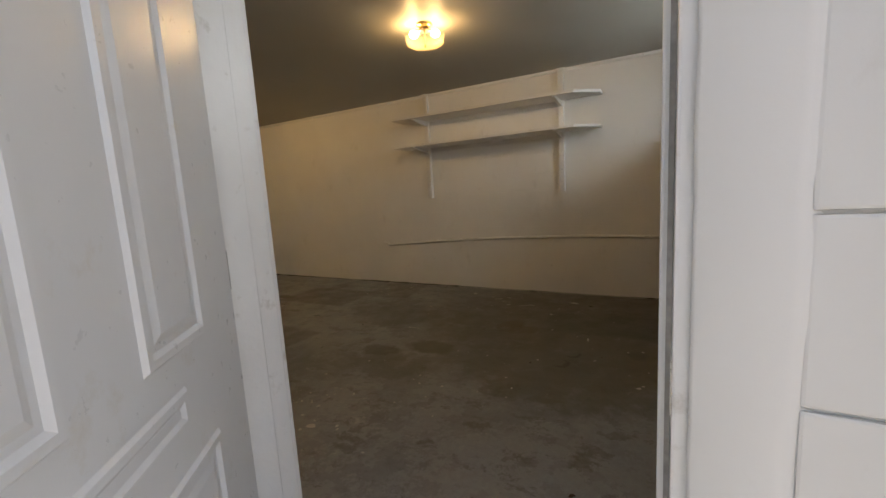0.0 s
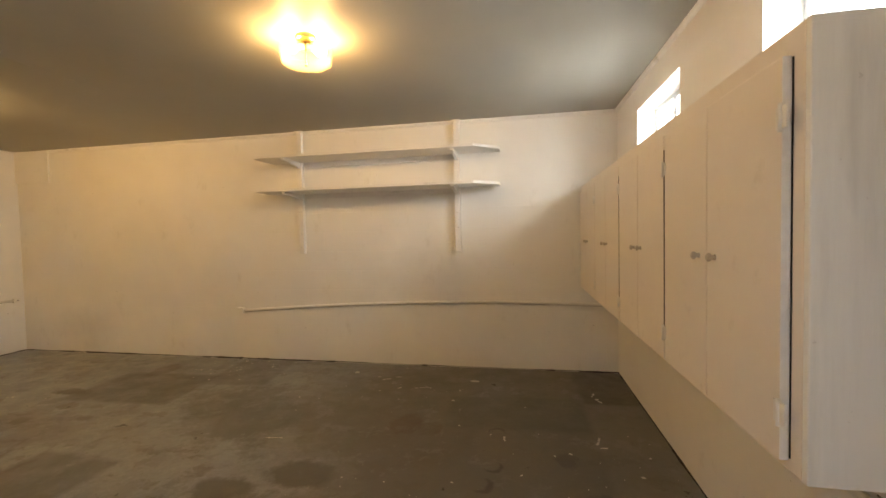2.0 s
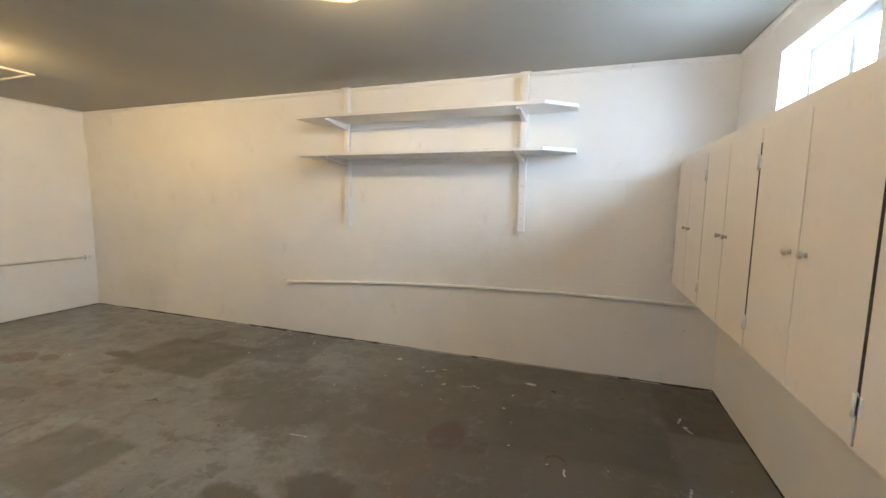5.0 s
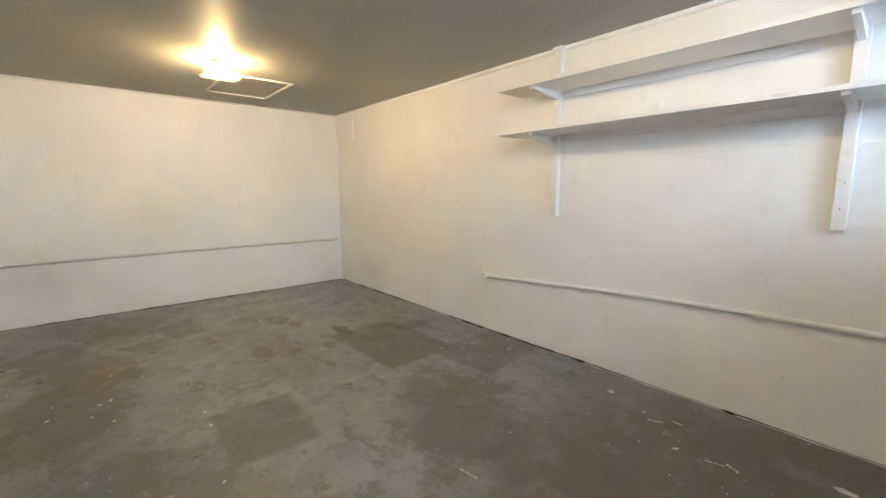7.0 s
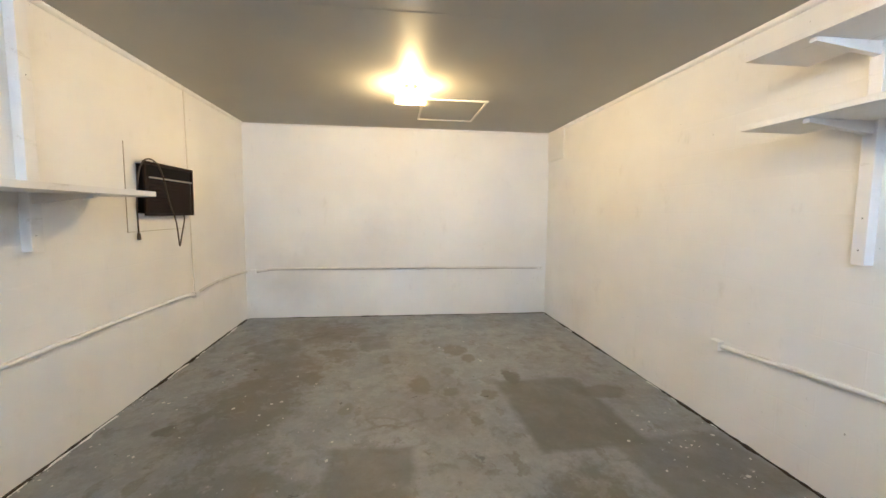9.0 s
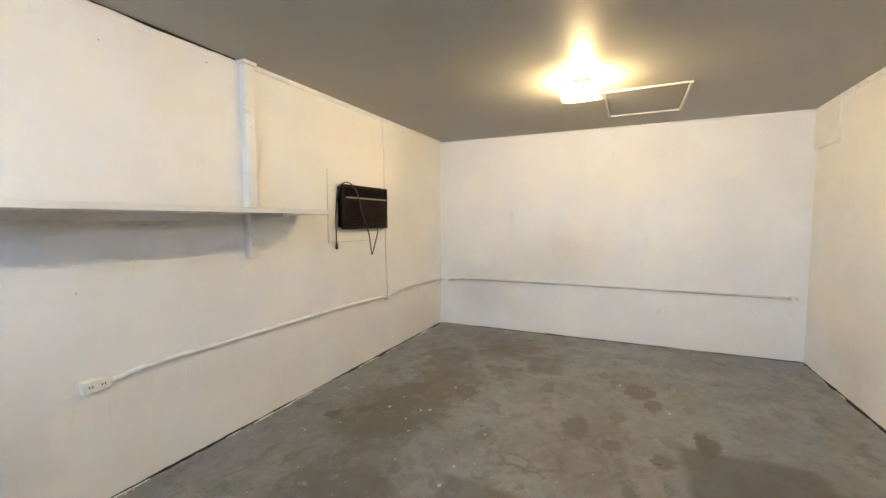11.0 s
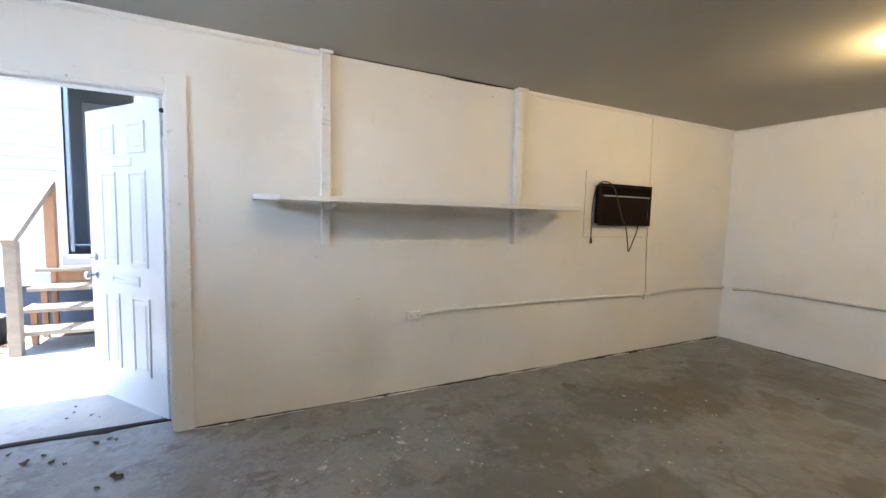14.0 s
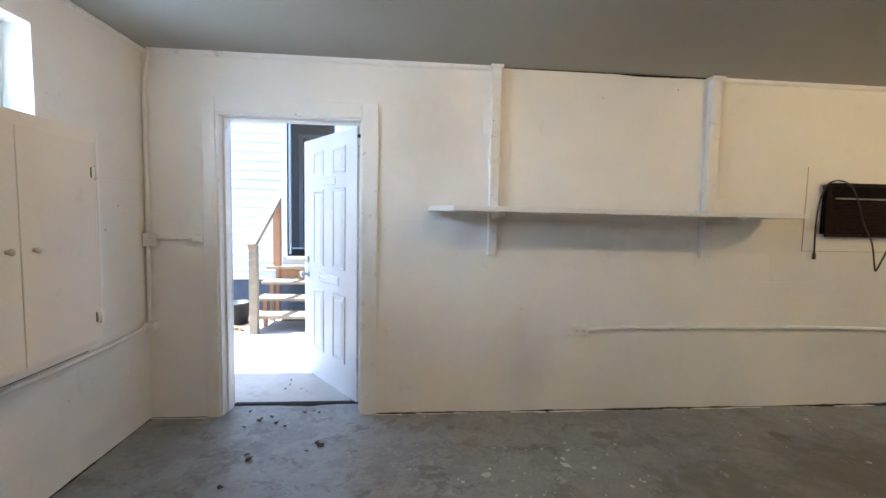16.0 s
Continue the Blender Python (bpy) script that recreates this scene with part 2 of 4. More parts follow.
def concrete_floor():
    """Worn grey garage slab with patched squares, oil stains and paint flecks."""
    n = Nodes("worn_concrete")

    def warp(scale, detail, rough, size):
        return n.vec('ADD', n.place, n.vec('SCALE', n.vec('SUBTRACT', n.noise(scale, detail, rough, colour=True), (0.5, 0.5, 0.5)), size))

    crisp = warp(9, 5, 0.65, 0.06)
    near, organic, loose = warp(8, 6, 0.70, 0.20), warp(5.0, 8, 0.72, 0.95), warp(2.0, 7, 0.68, 1.5)
    wide, mid, fine, grit = n.noise(0.8, 5, 0.6), n.noise(4.2, 7, 0.66), n.noise(30, 5, 0.65), n.noise(160, 3, 0.6)
    col = n.mix(n.span(wide, 0.32, 0.68), (0.196, 0.207, 0.213), (0.275, 0.291, 0.300))
    # paler, cooler slab inside the door: doorway daylight put into the colour
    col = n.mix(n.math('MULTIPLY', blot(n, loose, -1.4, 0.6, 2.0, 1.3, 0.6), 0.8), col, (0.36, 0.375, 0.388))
    # trowel sweeps
    sweep = n.noise(2.4, 6, 0.6, at=n.vec('MULTIPLY', loose, (1.0, 0.45, 1.0)))
    col = n.mix(n.span(sweep, 0.52, 0.56, 0, 0.36), col, (0.155, 0.157, 0.152))
    col = n.mix(n.span(sweep, 0.46, 0.42, 0, 0.38), col, (0.325, 0.333, 0.336))
    patchy = n.noise(6.5, 8, 0.7, at=n.vec('ADD', n.place, (7.7, 3.1, 0)))
    col = n.mix(n.span(patchy, 0.54, 0.57, 0, 0.26), col, (0.142, 0.136, 0.124))
    col = n.mix(n.span(patchy, 0.43, 0.40, 0, 0.36), col, (0.34, 0.338, 0.33))
    for cx, cy, rx, ry, fac, c in SOFT_STAINS:
        col = n.mix(n.math('MULTIPLY', blot(n, organic, cx, cy, rx * 1.12, ry * 1.12, 0.38), min(0.94, fac * 1.4)), col, c)
    mott = n.noise(3.8, 7, 0.68, at=n.vec('ADD', near, (1.9, 5.5, 0)))
    col = n.mix(n.span(mott, 0.44, 0.39, 0, 0.30), col, (0.30, 0.306, 0.306))
    col = n.mix(n.span(mott, 0.57, 0.61, 0, 0.40), col, (0.095, 0.09, 0.072))
    for cx, cy, hx, hy, turn, fac, c in SQUARES:
        worn = n.span(mid, 0.34, 0.54, 0.75, 1.0)
        col = n.mix(n.math('MULTIPLY', n.math('MULTIPLY', stain(n, crisp, cx, cy, hx, hy, turn, 0.025), worn), fac), col, c)
    for cx, cy, rx, ry, fac, c in SPOTS:
        col = n.mix(n.math('MULTIPLY', blot(n, near, cx, cy, rx * 1.1, ry * 1.1, 0.3), min(0.95, fac * 1.25)), col, c)
    smear = n.noise(3.4, 5, 0.62, at=n.vec('ADD', n.vec('MULTIPLY', near, (1.0, 1.9, 1.0)), (4.4, 8.3, 0)))
    col = n.mix(n.math('MULTIPLY', n.span(smear, 0.585, 0.62), n.span(fine, 0.3, 0.6, 0.35, 0.7)), col, (0.135, 0.122, 0.10))
    # half-moon oil prints
    for cx, cy, r, ox, oy in CRESCENTS:
        moon = n.math('MULTIPLY', blot(n, crisp, cx, cy, r, r, 0.25), n.math('SUBTRACT', 1.0, blot(n, crisp, cx + ox * r, cy + oy * r, r * 0.95, r * 0.95, 0.25)))
        col = n.mix(n.math('MULTIPLY', moon, 0.9), col, (0.05, 0.043, 0.034))
    # rings left by wheels and cans
    for cx, cy, r in ((-4.22, 1.83, 0.14), (-3.95, 1.80, 0.15), (-4.12, 1.72, 0.10)):
        ln = n.tree.nodes.new("ShaderNodeVectorMath")
        ln.operation = 'LENGTH'
        n.put(ln.inputs[0], n.vec('MULTIPLY', n.vec('SUBTRACT', near, (cx, cy, 0)), (1.0, 0.75, 0)))
        ring = n.span(n.math('ABSOLUTE', n.math('SUBTRACT', ln.outputs["Value"], r)), 0.022, 0.005)
        col = n.mix(n.math('MULTIPLY', ring, n.span(mid, 0.42, 0.58, 0.0, 0.6)), col, (0.14, 0.115, 0.10))
    # dried paint and pale scrapes
    splash = n.math('MULTIPLY', n.span(n.noise(7.5, 8, 0.72, at=n.vec('ADD', n.place, (3.3, 1.7, 0))), 0.60, 0.64), blot(n, loose, -2.6, 0.75, 1.4, 0.75, 0.6))
    col = n.mix(n.math('MULTIPLY', splash, 0.8), col, (0.50, 0.495, 0.48))
    splash2 = n.math('MULTIPLY', n.span(n.noise(8.5, 7, 0.72, at=n.vec('ADD', n.place, (6.3, 4.7, 0))), 0.63, 0.66), n.span(wide, 0.44, 0.6))
    col = n.mix(n.math('MULTIPLY', splash2, 0.4), col, (0.42, 0.41, 0.39))
    scrape = n.noise(5.0, 6, 0.65, at=n.vec('MULTIPLY', near, (2.6, 0.5, 1.0)))
    col = n.mix(n.span(scrape, 0.685, 0.72, 0, 0.4), col, (0.40, 0.39, 0.37))
    flecks = n.span(n.noise(24, 3, 0.6, at=n.vec('ADD', n.place, (9.1, 4.2, 0))), 0.73, 0.75)
    col = n.mix(n.math('MULTIPLY', flecks, 0.6), col, (0.5, 0.49, 0.46))
    dots = n.span(n.noise(14, 4, 0.6, at=n.vec('ADD', n.place, (2.9, 6.2, 0))), 0.70, 0.735)
    col = n.mix(n.math('MULTIPLY', dots, 0.5), col, (0.09, 0.08, 0.068))
    col = n.mix(n.span(fine, 0.3, 0.75, 0, 0.30), col, (0.12, 0.115, 0.105))
    col = n.mix(n.span(grit, 0.35, 0.7, 0.12, 0), col, (0.08, 0.078, 0.07))
    height = n.math('ADD', n.math('MULTIPLY', mid, 0.5), n.math('ADD', n.math('MULTIPLY', fine, 0.25), n.math('MULTIPLY', grit, 0.08)))
    return n.done(col, n.span(mid, 0.3, 0.7, 0.26, 0.50), n.bump(height, 0.3, 0.007), spec=0.5)


def ceiling_paint():
    n = Nodes("ceiling_paint")
    wide, fine = n.noise(0.9, 4, 0.5), n.noise(60, 4, 0.6)
    col = n.mix(n.span(wide, 0.3, 0.7), (0.36, 0.355, 0.325), (0.415, 0.41, 0.375))
    return n.done(col, n.span(wide, 0.3, 0.7, 0.46, 0.54), n.bump(n.math('ADD', n.math('MULTIPLY', wide, 2.0), n.math('MULTIPLY', fine, 0.1)), 0.25, 0.006), spec=0.2)


def streaked_panel():
    """Brushed-on pale paint over plywood, with grey vertical streaks."""
    n = Nodes("streaked_white_panel")
    st = n.noise(30, 5, 0.65, stretch=(1, 1, 0.06))
    st2 = n.noise(9, 5, 0.6, stretch=(1, 1, 0.14))
    spots = n.noise(22, 4, 0.6)
    col = n.mix(n.span(st, 0.42, 0.7, 0, 0.3), (0.86, 0.865, 0.845), (0.66, 0.66, 0.64))
    col = n.mix(n.span(st2, 0.54, 0.75, 0, 0.45), col, (0.52, 0.51, 0.48))
    col = n.mix(n.span(spots, 0.69, 0.75, 0, 0.4), col, (0.2, 0.19, 0.17))
    return n.done(col, 0.5, n.bump(st, 0.25, 0.004))


def glass(name):
    n = Nodes(name)
    n.bsdf.inputs["Transmission Weight"].default_value = 1.0
    n.bsdf.inputs["IOR"].default_value = 1.45
    return n.done((0.97, 0.985, 0.98), 0.02)


def frosted():
    """Thin pressed glass of a lamp shade."""
    n = Nodes("frosted_lamp_glass")
    out = n.tree.nodes["Material Output"]
    a = n.tree.nodes.new("ShaderNodeBsdfTranslucent")
    a.inputs[0].default_value = (0.72, 0.62, 0.42, 1)
    b = n.tree.nodes.new("ShaderNodeBsdfTransparent")
    m = n.tree.nodes.new("ShaderNodeMixShader")
    m.inputs[0].default_value = 0.80
    g = n.tree.nodes.new("ShaderNodeMixShader")
    g.inputs[0].default_value = 0.06
    n.tree.links.new(a.outputs[0], m.inputs[1])
    n.tree.links.new(b.outputs[0], m.inputs[2])
    n.done((0.9, 0.88, 0.82), 0.15)
    n.tree.links.new(m.outputs[0], g.inputs[1])
    n.tree.links.new(n.bsdf.outputs[0], g.inputs[2])
    n.tree.links.new(g.outputs[0], out.inputs["Surface"])
    return n.mat


def glowing(name, colour, strength):
    n = Nodes(name)
    n.bsdf.inputs["Emission Color"].default_value = (*colour, 1)
    n.bsdf.inputs["Emission Strength"].default_value = strength
    return n.done((0.9, 0.85, 0.75), 0.4)


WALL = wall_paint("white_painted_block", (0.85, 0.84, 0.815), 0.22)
WALL_OUT = wall_paint("white_outdoor_block", (0.76, 0.75, 0.72), 0.0, 0.7)
CEIL = ceiling_paint()
FLOOR = concrete_floor()
TRIM = simple("white_trim_paint", (0.85, 0.845, 0.83), 0.38, vary=0.06, scale=5, bump=0.2, dirt=(0.5, 0.47, 0.42))
SHELF = simple("white_shelf_paint", (0.80, 0.79, 0.775), 0.42, vary=0.06, scale=6, bump=0.2, stretch=(0.3, 1, 1), dirt=(0.5, 0.48, 0.44))
CABINET = simple("cream_cabinet_paint", (0.82, 0.765, 0.70), 0.42, vary=0.04, scale=4, bump=0.12, dirt=(0.70, 0.64, 0.57))
STREAK = streaked_panel()
HINGE = simple("painted_hinge", (0.86, 0.85, 0.82), 0.35, vary=0.1, scale=30)
GAP = simple("dark_gap", (0.03, 0.026, 0.022), 0.9, vary=0.3, scale=10)
DIRT = simple("dirt_seam", (0.035, 0.028, 0.022), 0.95, vary=0.4, scale=20, bump=0.6)
EDGE = simple("dark_door_edge", (0.13, 0.105, 0.09), 0.8, vary=0.3, scale=20)
KNOB = simple("worn_metal_knob", (0.60, 0.54, 0.48), 0.3, metal=0.35, vary=0.2, scale=40)
DOORP = simple("white_door_paint", (0.70, 0.71, 0.72), 0.32, vary=0.04, scale=4, bump=0.1, dirt=(0.6, 0.58, 0.54))
STEEL = simple("brushed_steel", (0.6, 0.6, 0.6), 0.28, metal=1.0, vary=0.12, scale=50)
BRASS = simple("brass", (0.6, 0.45, 0.2), 0.3, metal=1.0, vary=0.1, scale=40)
CONDUIT = simple("painted_conduit", (0.83, 0.82, 0.79), 0.4, vary=0.08, scale=14, bump=0.1, dirt=(0.5, 0.46, 0.4))
# slightly darker tone of the conduit colour
CONDUIT_GREY = simple("greyer_conduit", (0.74, 0.71, 0.66), 0.5, vary=0.15, scale=14, bump=0.1)
DUST_SHADE = simple("dust_shade_grey", (0.27, 0.245, 0.21), 0.9, vary=0.35, scale=12, bump=0.4)
OUTLET = simple("ivory_plastic", (0.82, 0.80, 0.75), 0.3, vary=0.04, scale=30, bump=0.05)
SLOT = simple("black_slot", (0.02, 0.02, 0.02), 0.6, vary=0.2, scale=20)
AC_BROWN = simple("dark_brown_plastic", (0.016, 0.007, 0.0045), 0.5, vary=0.3, scale=14, bump=0.15, spec=0.12)
AC_BLACK = simple("black_plastic", (0.003, 0.0022, 0.002), 0.5, vary=0.3, scale=14, spec=0.08)
AC_SILVER = simple("dull_silver_strip", (0.5, 0.47, 0.42), 0.35, metal=0.7, vary=0.2, scale=30)
CORD = simple("brown_rubber_cord", (0.065, 0.042, 0.028), 0.5, vary=0.25, scale=30)
ALU = simple("window_aluminium", (0.62, 0.66, 0.70), 0.35, metal=0.4, vary=0.1, scale=20)
GLASS = glass("window_glass")
SHADE = frosted()
BULB = glowing("bulb_glow", (1.0, 0.66, 0.32), 35.0)
WOOD = simple("weathered_pine", (0.28, 0.215, 0.145), 0.7, vary=0.25, scale=3, bump=0.4, stretch=(1, 4, 4), dirt=(0.25, 0.19, 0.13))
WOOD_NEW = simple("orange_pine", (0.34, 0.17, 0.075), 0.65, vary=0.2, scale=3, bump=0.3, stretch=(4, 4, 0.7))
SIDING = simple("white_siding_paint", (0.60, 0.60, 0.59), 0.5, vary=0.05, scale=3, bump=0.15, stretch=(0.3, 1, 2))
FOUND = simple("blue_grey_foundation", (0.10, 0.12, 0.16), 0.8, vary=0.25, scale=4, bump=0.5)
PAVE = simple("outdoor_concrete", (0.41, 0.395, 0.37), 0.85, vary=0.2, scale=2.5, bump=0.4, dirt=(0.25, 0.22, 0.18))
SOIL = simple("dry_soil", (0.20, 0.145, 0.095), 0.95, vary=0.35, scale=1.5, bump=0.8, dirt=(0.13, 0.12, 0.06))
LEAF = simple("dry_leaf", (0.10, 0.062, 0.035), 0.8, vary=0.4, scale=25, bump=0.4)
FLAKE = simple("paint_flake", (0.62, 0.60, 0.56), 0.6, vary=0.1, scale=30)
POT = simple("black_nursery_pot", (0.035, 0.04, 0.045), 0.5, vary=0.2, scale=12)
GREYWALL = simple("grey_room_paint", (0.50, 0.50, 0.49), 0.6, vary=0.06, scale=3)
DARKFLOOR = simple("dark_room_floor", (0.10, 0.085, 0.07), 0.45, vary=0.2, scale=4)
ROOF = simple("grey_roofing", (0.16, 0.155, 0.15), 0.9, vary=0.25, scale=3, bump=0.5)

# ---- mesh helpers ----


def box(bm, x0, x1, y0, y1, z0, z1, bevel=0.0):
    x0, x1, y0, y1, z0, z1 = min(x0, x1), max(x0, x1), min(y0, y1), max(y0, y1), min(z0, z1), max(z0, z1)
    made = bmesh.ops.create_cube(bm, size=1.0)["verts"]
    for v in made:
        v.co = Vector((x0 + (v.co.x + 0.5) * (x1 - x0), y0 + (v.co.y + 0.5) * (y1 - y0), z0 + (v.co.z + 0.5) * (z1 - z0)))
    if bevel:
        edges = list({e for v in made for e in v.link_edges})
        bmesh.ops.bevel(bm, geom=edges, offset=bevel, segments=2, profile=0.6, affect='EDGES')
    return bm


def prism(bm, outline, z0, z1, bevel=0.0):
    """A flat board with the given outline in x and y."""
    lo = [bm.verts.new((x, y, z0)) for x, y in outline]
    hi = [bm.verts.new((x, y, z1)) for x, y in outline]
    k = len(outline)
    faces = [bm.faces.new(list(reversed(lo))), bm.faces.new(hi)]
    faces += [bm.faces.new((lo[i], lo[(i + 1) % k], hi[(i + 1) % k], hi[i])) for i in range(k)]
    bmesh.ops.recalc_face_normals(bm, faces=faces)
    if bevel:
        bmesh.ops.bevel(bm, geom=list({e for f in faces for e in f.edges}), offset=bevel, segments=2, profile=0.6, affect='EDGES')
    return bm


def tube(bm, points, r, seg=10):
    """A round bar along a line of points."""
    pts = [Vector(p) for p in points]
    rings, side = [], None
    for i, p in enumerate(pts):
        way = (pts[min(i + 1, len(pts) - 1)] - pts[max(i - 1, 0)]).normalized()
        if side is None:
            side = way.orthogonal().normalized()
        side = (side - way * side.dot(way)).normalized()
        up = way.cross(side)
        rad = r[i] if isinstance(r, (list, tuple)) else r
        rings.append([bm.verts.new(p + rad * (math.cos(a) * side + math.sin(a) * up)) for a in (2 * math.pi * k / seg for k in range(seg))])
    for a, b in zip(rings, rings[1:]):
        for k in range(seg):
            bm.faces.new((a[k], a[(k + 1) % seg], b[(k + 1) % seg], b[k])).smooth = True
    bm.faces.new(list(reversed(rings[0])))
    bm.faces.new(rings[-1])
    return bm


def turned(bm, profile, seg=20, at=(0, 0, 0)):
    """A solid of revolution about z from (radius, z) pairs."""
    rings = [[bm.verts.new((at[0] + r * math.cos(2 * math.pi * k / seg), at[1] + r * math.sin(2 * math.pi * k / seg), at[2] + z)) for k in range(seg)] for r, z in profile]
    for a, b in zip(rings, rings[1:]):
        for k in range(seg):
            bm.faces.new((a[k], a[(k + 1) % seg], b[(k + 1) % seg], b[k])).smooth = True
    bm.faces.new(list(reversed(rings[0])))
    bm.faces.new(rings[-1])
    bmesh.ops.recalc_face_normals(bm, faces=bm.faces[:])
    return bm


def curve(points, steps=6):
    """A smooth line through the points."""
    pts = [Vector(p) for p in points]
    out = []
    for i in range(len(pts) - 1):
        p0, p1, p2, p3 = pts[max(i - 1, 0)], pts[i], pts[i + 1], pts[min(i + 2, len(pts) - 1)]
        for k in range(steps):
            t = k / steps
            out.append(0.5 * ((2 * p1) + (p2 - p0) * t + (2 * p0 - 5 * p1 + 4 * p2 - p3) * t * t + (3 * p1 - p0 - 3 * p2 + p3) * t ** 3))
    return out + [pts[-1]]


def mesh(name, bm, material):
    data = bpy.data.meshes.new(name)
    bm.to_mesh(data)
    bm.free()
    data.materials.append(material)
    return new(name, data)


def part(name, bm, material, parent, label=""):
    ob = mesh(name, bm, material)
    ob.parent = parent
    return tagged(ob, label)


def thing(name, at=(0, 0, 0), turn=0.0, label="", category="", group="", kind=""):
    ob = new(name)
    ob.empty_display_size = 0.1
    ob.matrix_world = pose(*at, 0, 0, turn)
    return tagged(ob, label, category, group, kind)


def B():
    return bmesh.new()


def boxes(*rows, bevel=0.0):
    bm = B()
    for r in rows:
        box(bm, *r, bevel=bevel)
    return bm


def holed(bm, axis, a0, a1, b0, b1, z0, z1, holes):
    """A wall from a0 to a1 along x or y, b0 to b1 thick, with holes (a0, a1, z0, z1) right through it."""
    cuts_a = sorted({a0, a1, *(h[0] for h in holes), *(h[1] for h in holes)})
    cuts_z = sorted({z0, z1, *(h[2] for h in holes), *(h[3] for h in holes)})
    for u0, u1 in zip(cuts_a, cuts_a[1:]):
        for w0, w1 in zip(cuts_z, cuts_z[1:]):
            if any(h[0] <= u0 and u1 <= h[1] and h[2] <= w0 and w1 <= h[3] for h in holes):
                continue
            if axis == "x":
                box(bm, u0, u1, b0, b1, w0, w1)
            else:
                box(bm, b0, b1, u0, u1, w0, w1)
    bmesh.ops.remove_doubles(bm, verts=bm.verts[:], dist=1e-5)
    inner = [f for f in bm.faces if any(g is not f and (g.calc_center_median() - f.calc_center_median()).length < 1e-5 for e in f.edges for g in e.link_faces)]
    bmesh.ops.delete(bm, geom=inner, context='FACES')
    return bm


# ---- the room ----
LX, LY, LZ, TH = -6.91, 3.89, 2.42, 0.20
GROUND = -0.03
DOOR = (-1.42, -0.44, 2.07)
AC_HOLE = (-5.46, -4.78, 1.325, 1.69)


def structure(name, bm, material, label, category):
    return tagged(mesh(name, bm, material), label, category, kind="structure")


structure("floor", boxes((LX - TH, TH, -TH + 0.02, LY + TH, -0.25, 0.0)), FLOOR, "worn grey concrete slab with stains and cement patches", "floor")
structure("ceiling", boxes((LX - TH, TH, -TH, LY + TH, LZ, LZ + 0.15)), CEIL, "flat semi-gloss pale grey painted ceiling", "ceiling")
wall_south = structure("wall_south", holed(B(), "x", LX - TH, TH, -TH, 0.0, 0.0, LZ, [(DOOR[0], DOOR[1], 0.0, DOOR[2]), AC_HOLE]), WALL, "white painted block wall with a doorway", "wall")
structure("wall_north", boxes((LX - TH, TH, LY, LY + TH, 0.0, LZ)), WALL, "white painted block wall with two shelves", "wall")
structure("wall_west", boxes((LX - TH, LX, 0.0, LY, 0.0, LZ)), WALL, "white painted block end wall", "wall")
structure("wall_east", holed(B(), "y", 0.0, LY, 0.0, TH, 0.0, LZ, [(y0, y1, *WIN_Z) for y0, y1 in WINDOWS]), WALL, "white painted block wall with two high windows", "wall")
# unseen eaves, widened to shade door leaf and near pavement; white soffit added below
structure("roof", boxes((LX - TH - 0.3, 0.9, -0.83, LY + TH + 0.3, LZ + 0.162, LZ + 0.3)), ROOF, "flat grey roof over the garage, its unseen eaves widened to cast shade", "roof")
structure("trim_soffit", boxes((LX - TH - 0.3, 0.9, -0.83, LY + TH + 0.3, LZ + 0.1505, LZ + 0.1615)), TRIM, "white boards added under the unseen eaves", "trim")


def cornice(name, p0, p1, inward, size=0.028):
    """A small quarter-round strip under the ceiling."""
    bm = B()
    a, b, n = Vector(p0), Vector(p1), Vector(inward)
    prof = [(0, 0)] + [(size * math.cos(t), -size * math.sin(t)) for t in (0, 0.4, 0.8, 1.2, math.pi / 2)]
    ends = [[bm.verts.new(q + n * u + Vector((0, 0, w))) for u, w in prof] for q in (a, b)]
    k = len(prof)
    for i in range(k):
        bm.faces.new((ends[0][i], ends[0][(i + 1) % k], ends[1][(i + 1) % k], ends[1][i]))
    bm.faces.new(ends[0])
    bm.faces.new(list(reversed(ends[1])))
    bmesh.ops.recalc_face_normals(bm, faces=bm.faces[:])
    return structure(name, bm, TRIM, "thin white moulding strip under the ceiling", "trim")


cornice("trim_north", (LX + 0.51, LY - 0.001, LZ - 0.002), (-0.03, LY - 0.001, LZ - 0.002), (0, -1, 0))
cornice("trim_south", (-2.25, 0.001, LZ - 0.002), (-0.08, 0.001, LZ - 0.002), (0, 1, 0))
cornice("trim_south", (LX + 0.03, 0.001, LZ - 0.002), (-3.90, 0.001, LZ - 0.002), (0, 1, 0))
cornice("trim_east", (-0.001, 0.0, LZ - 0.002), (-0.001, LY, LZ - 0.002), (-1, 0, 0), 0.024)
cornice("trim_west", (LX + 0.001, 0.0, LZ - 0.002), (LX + 0.001, LY, LZ - 0.002), (1, 0, 0), 0.016)


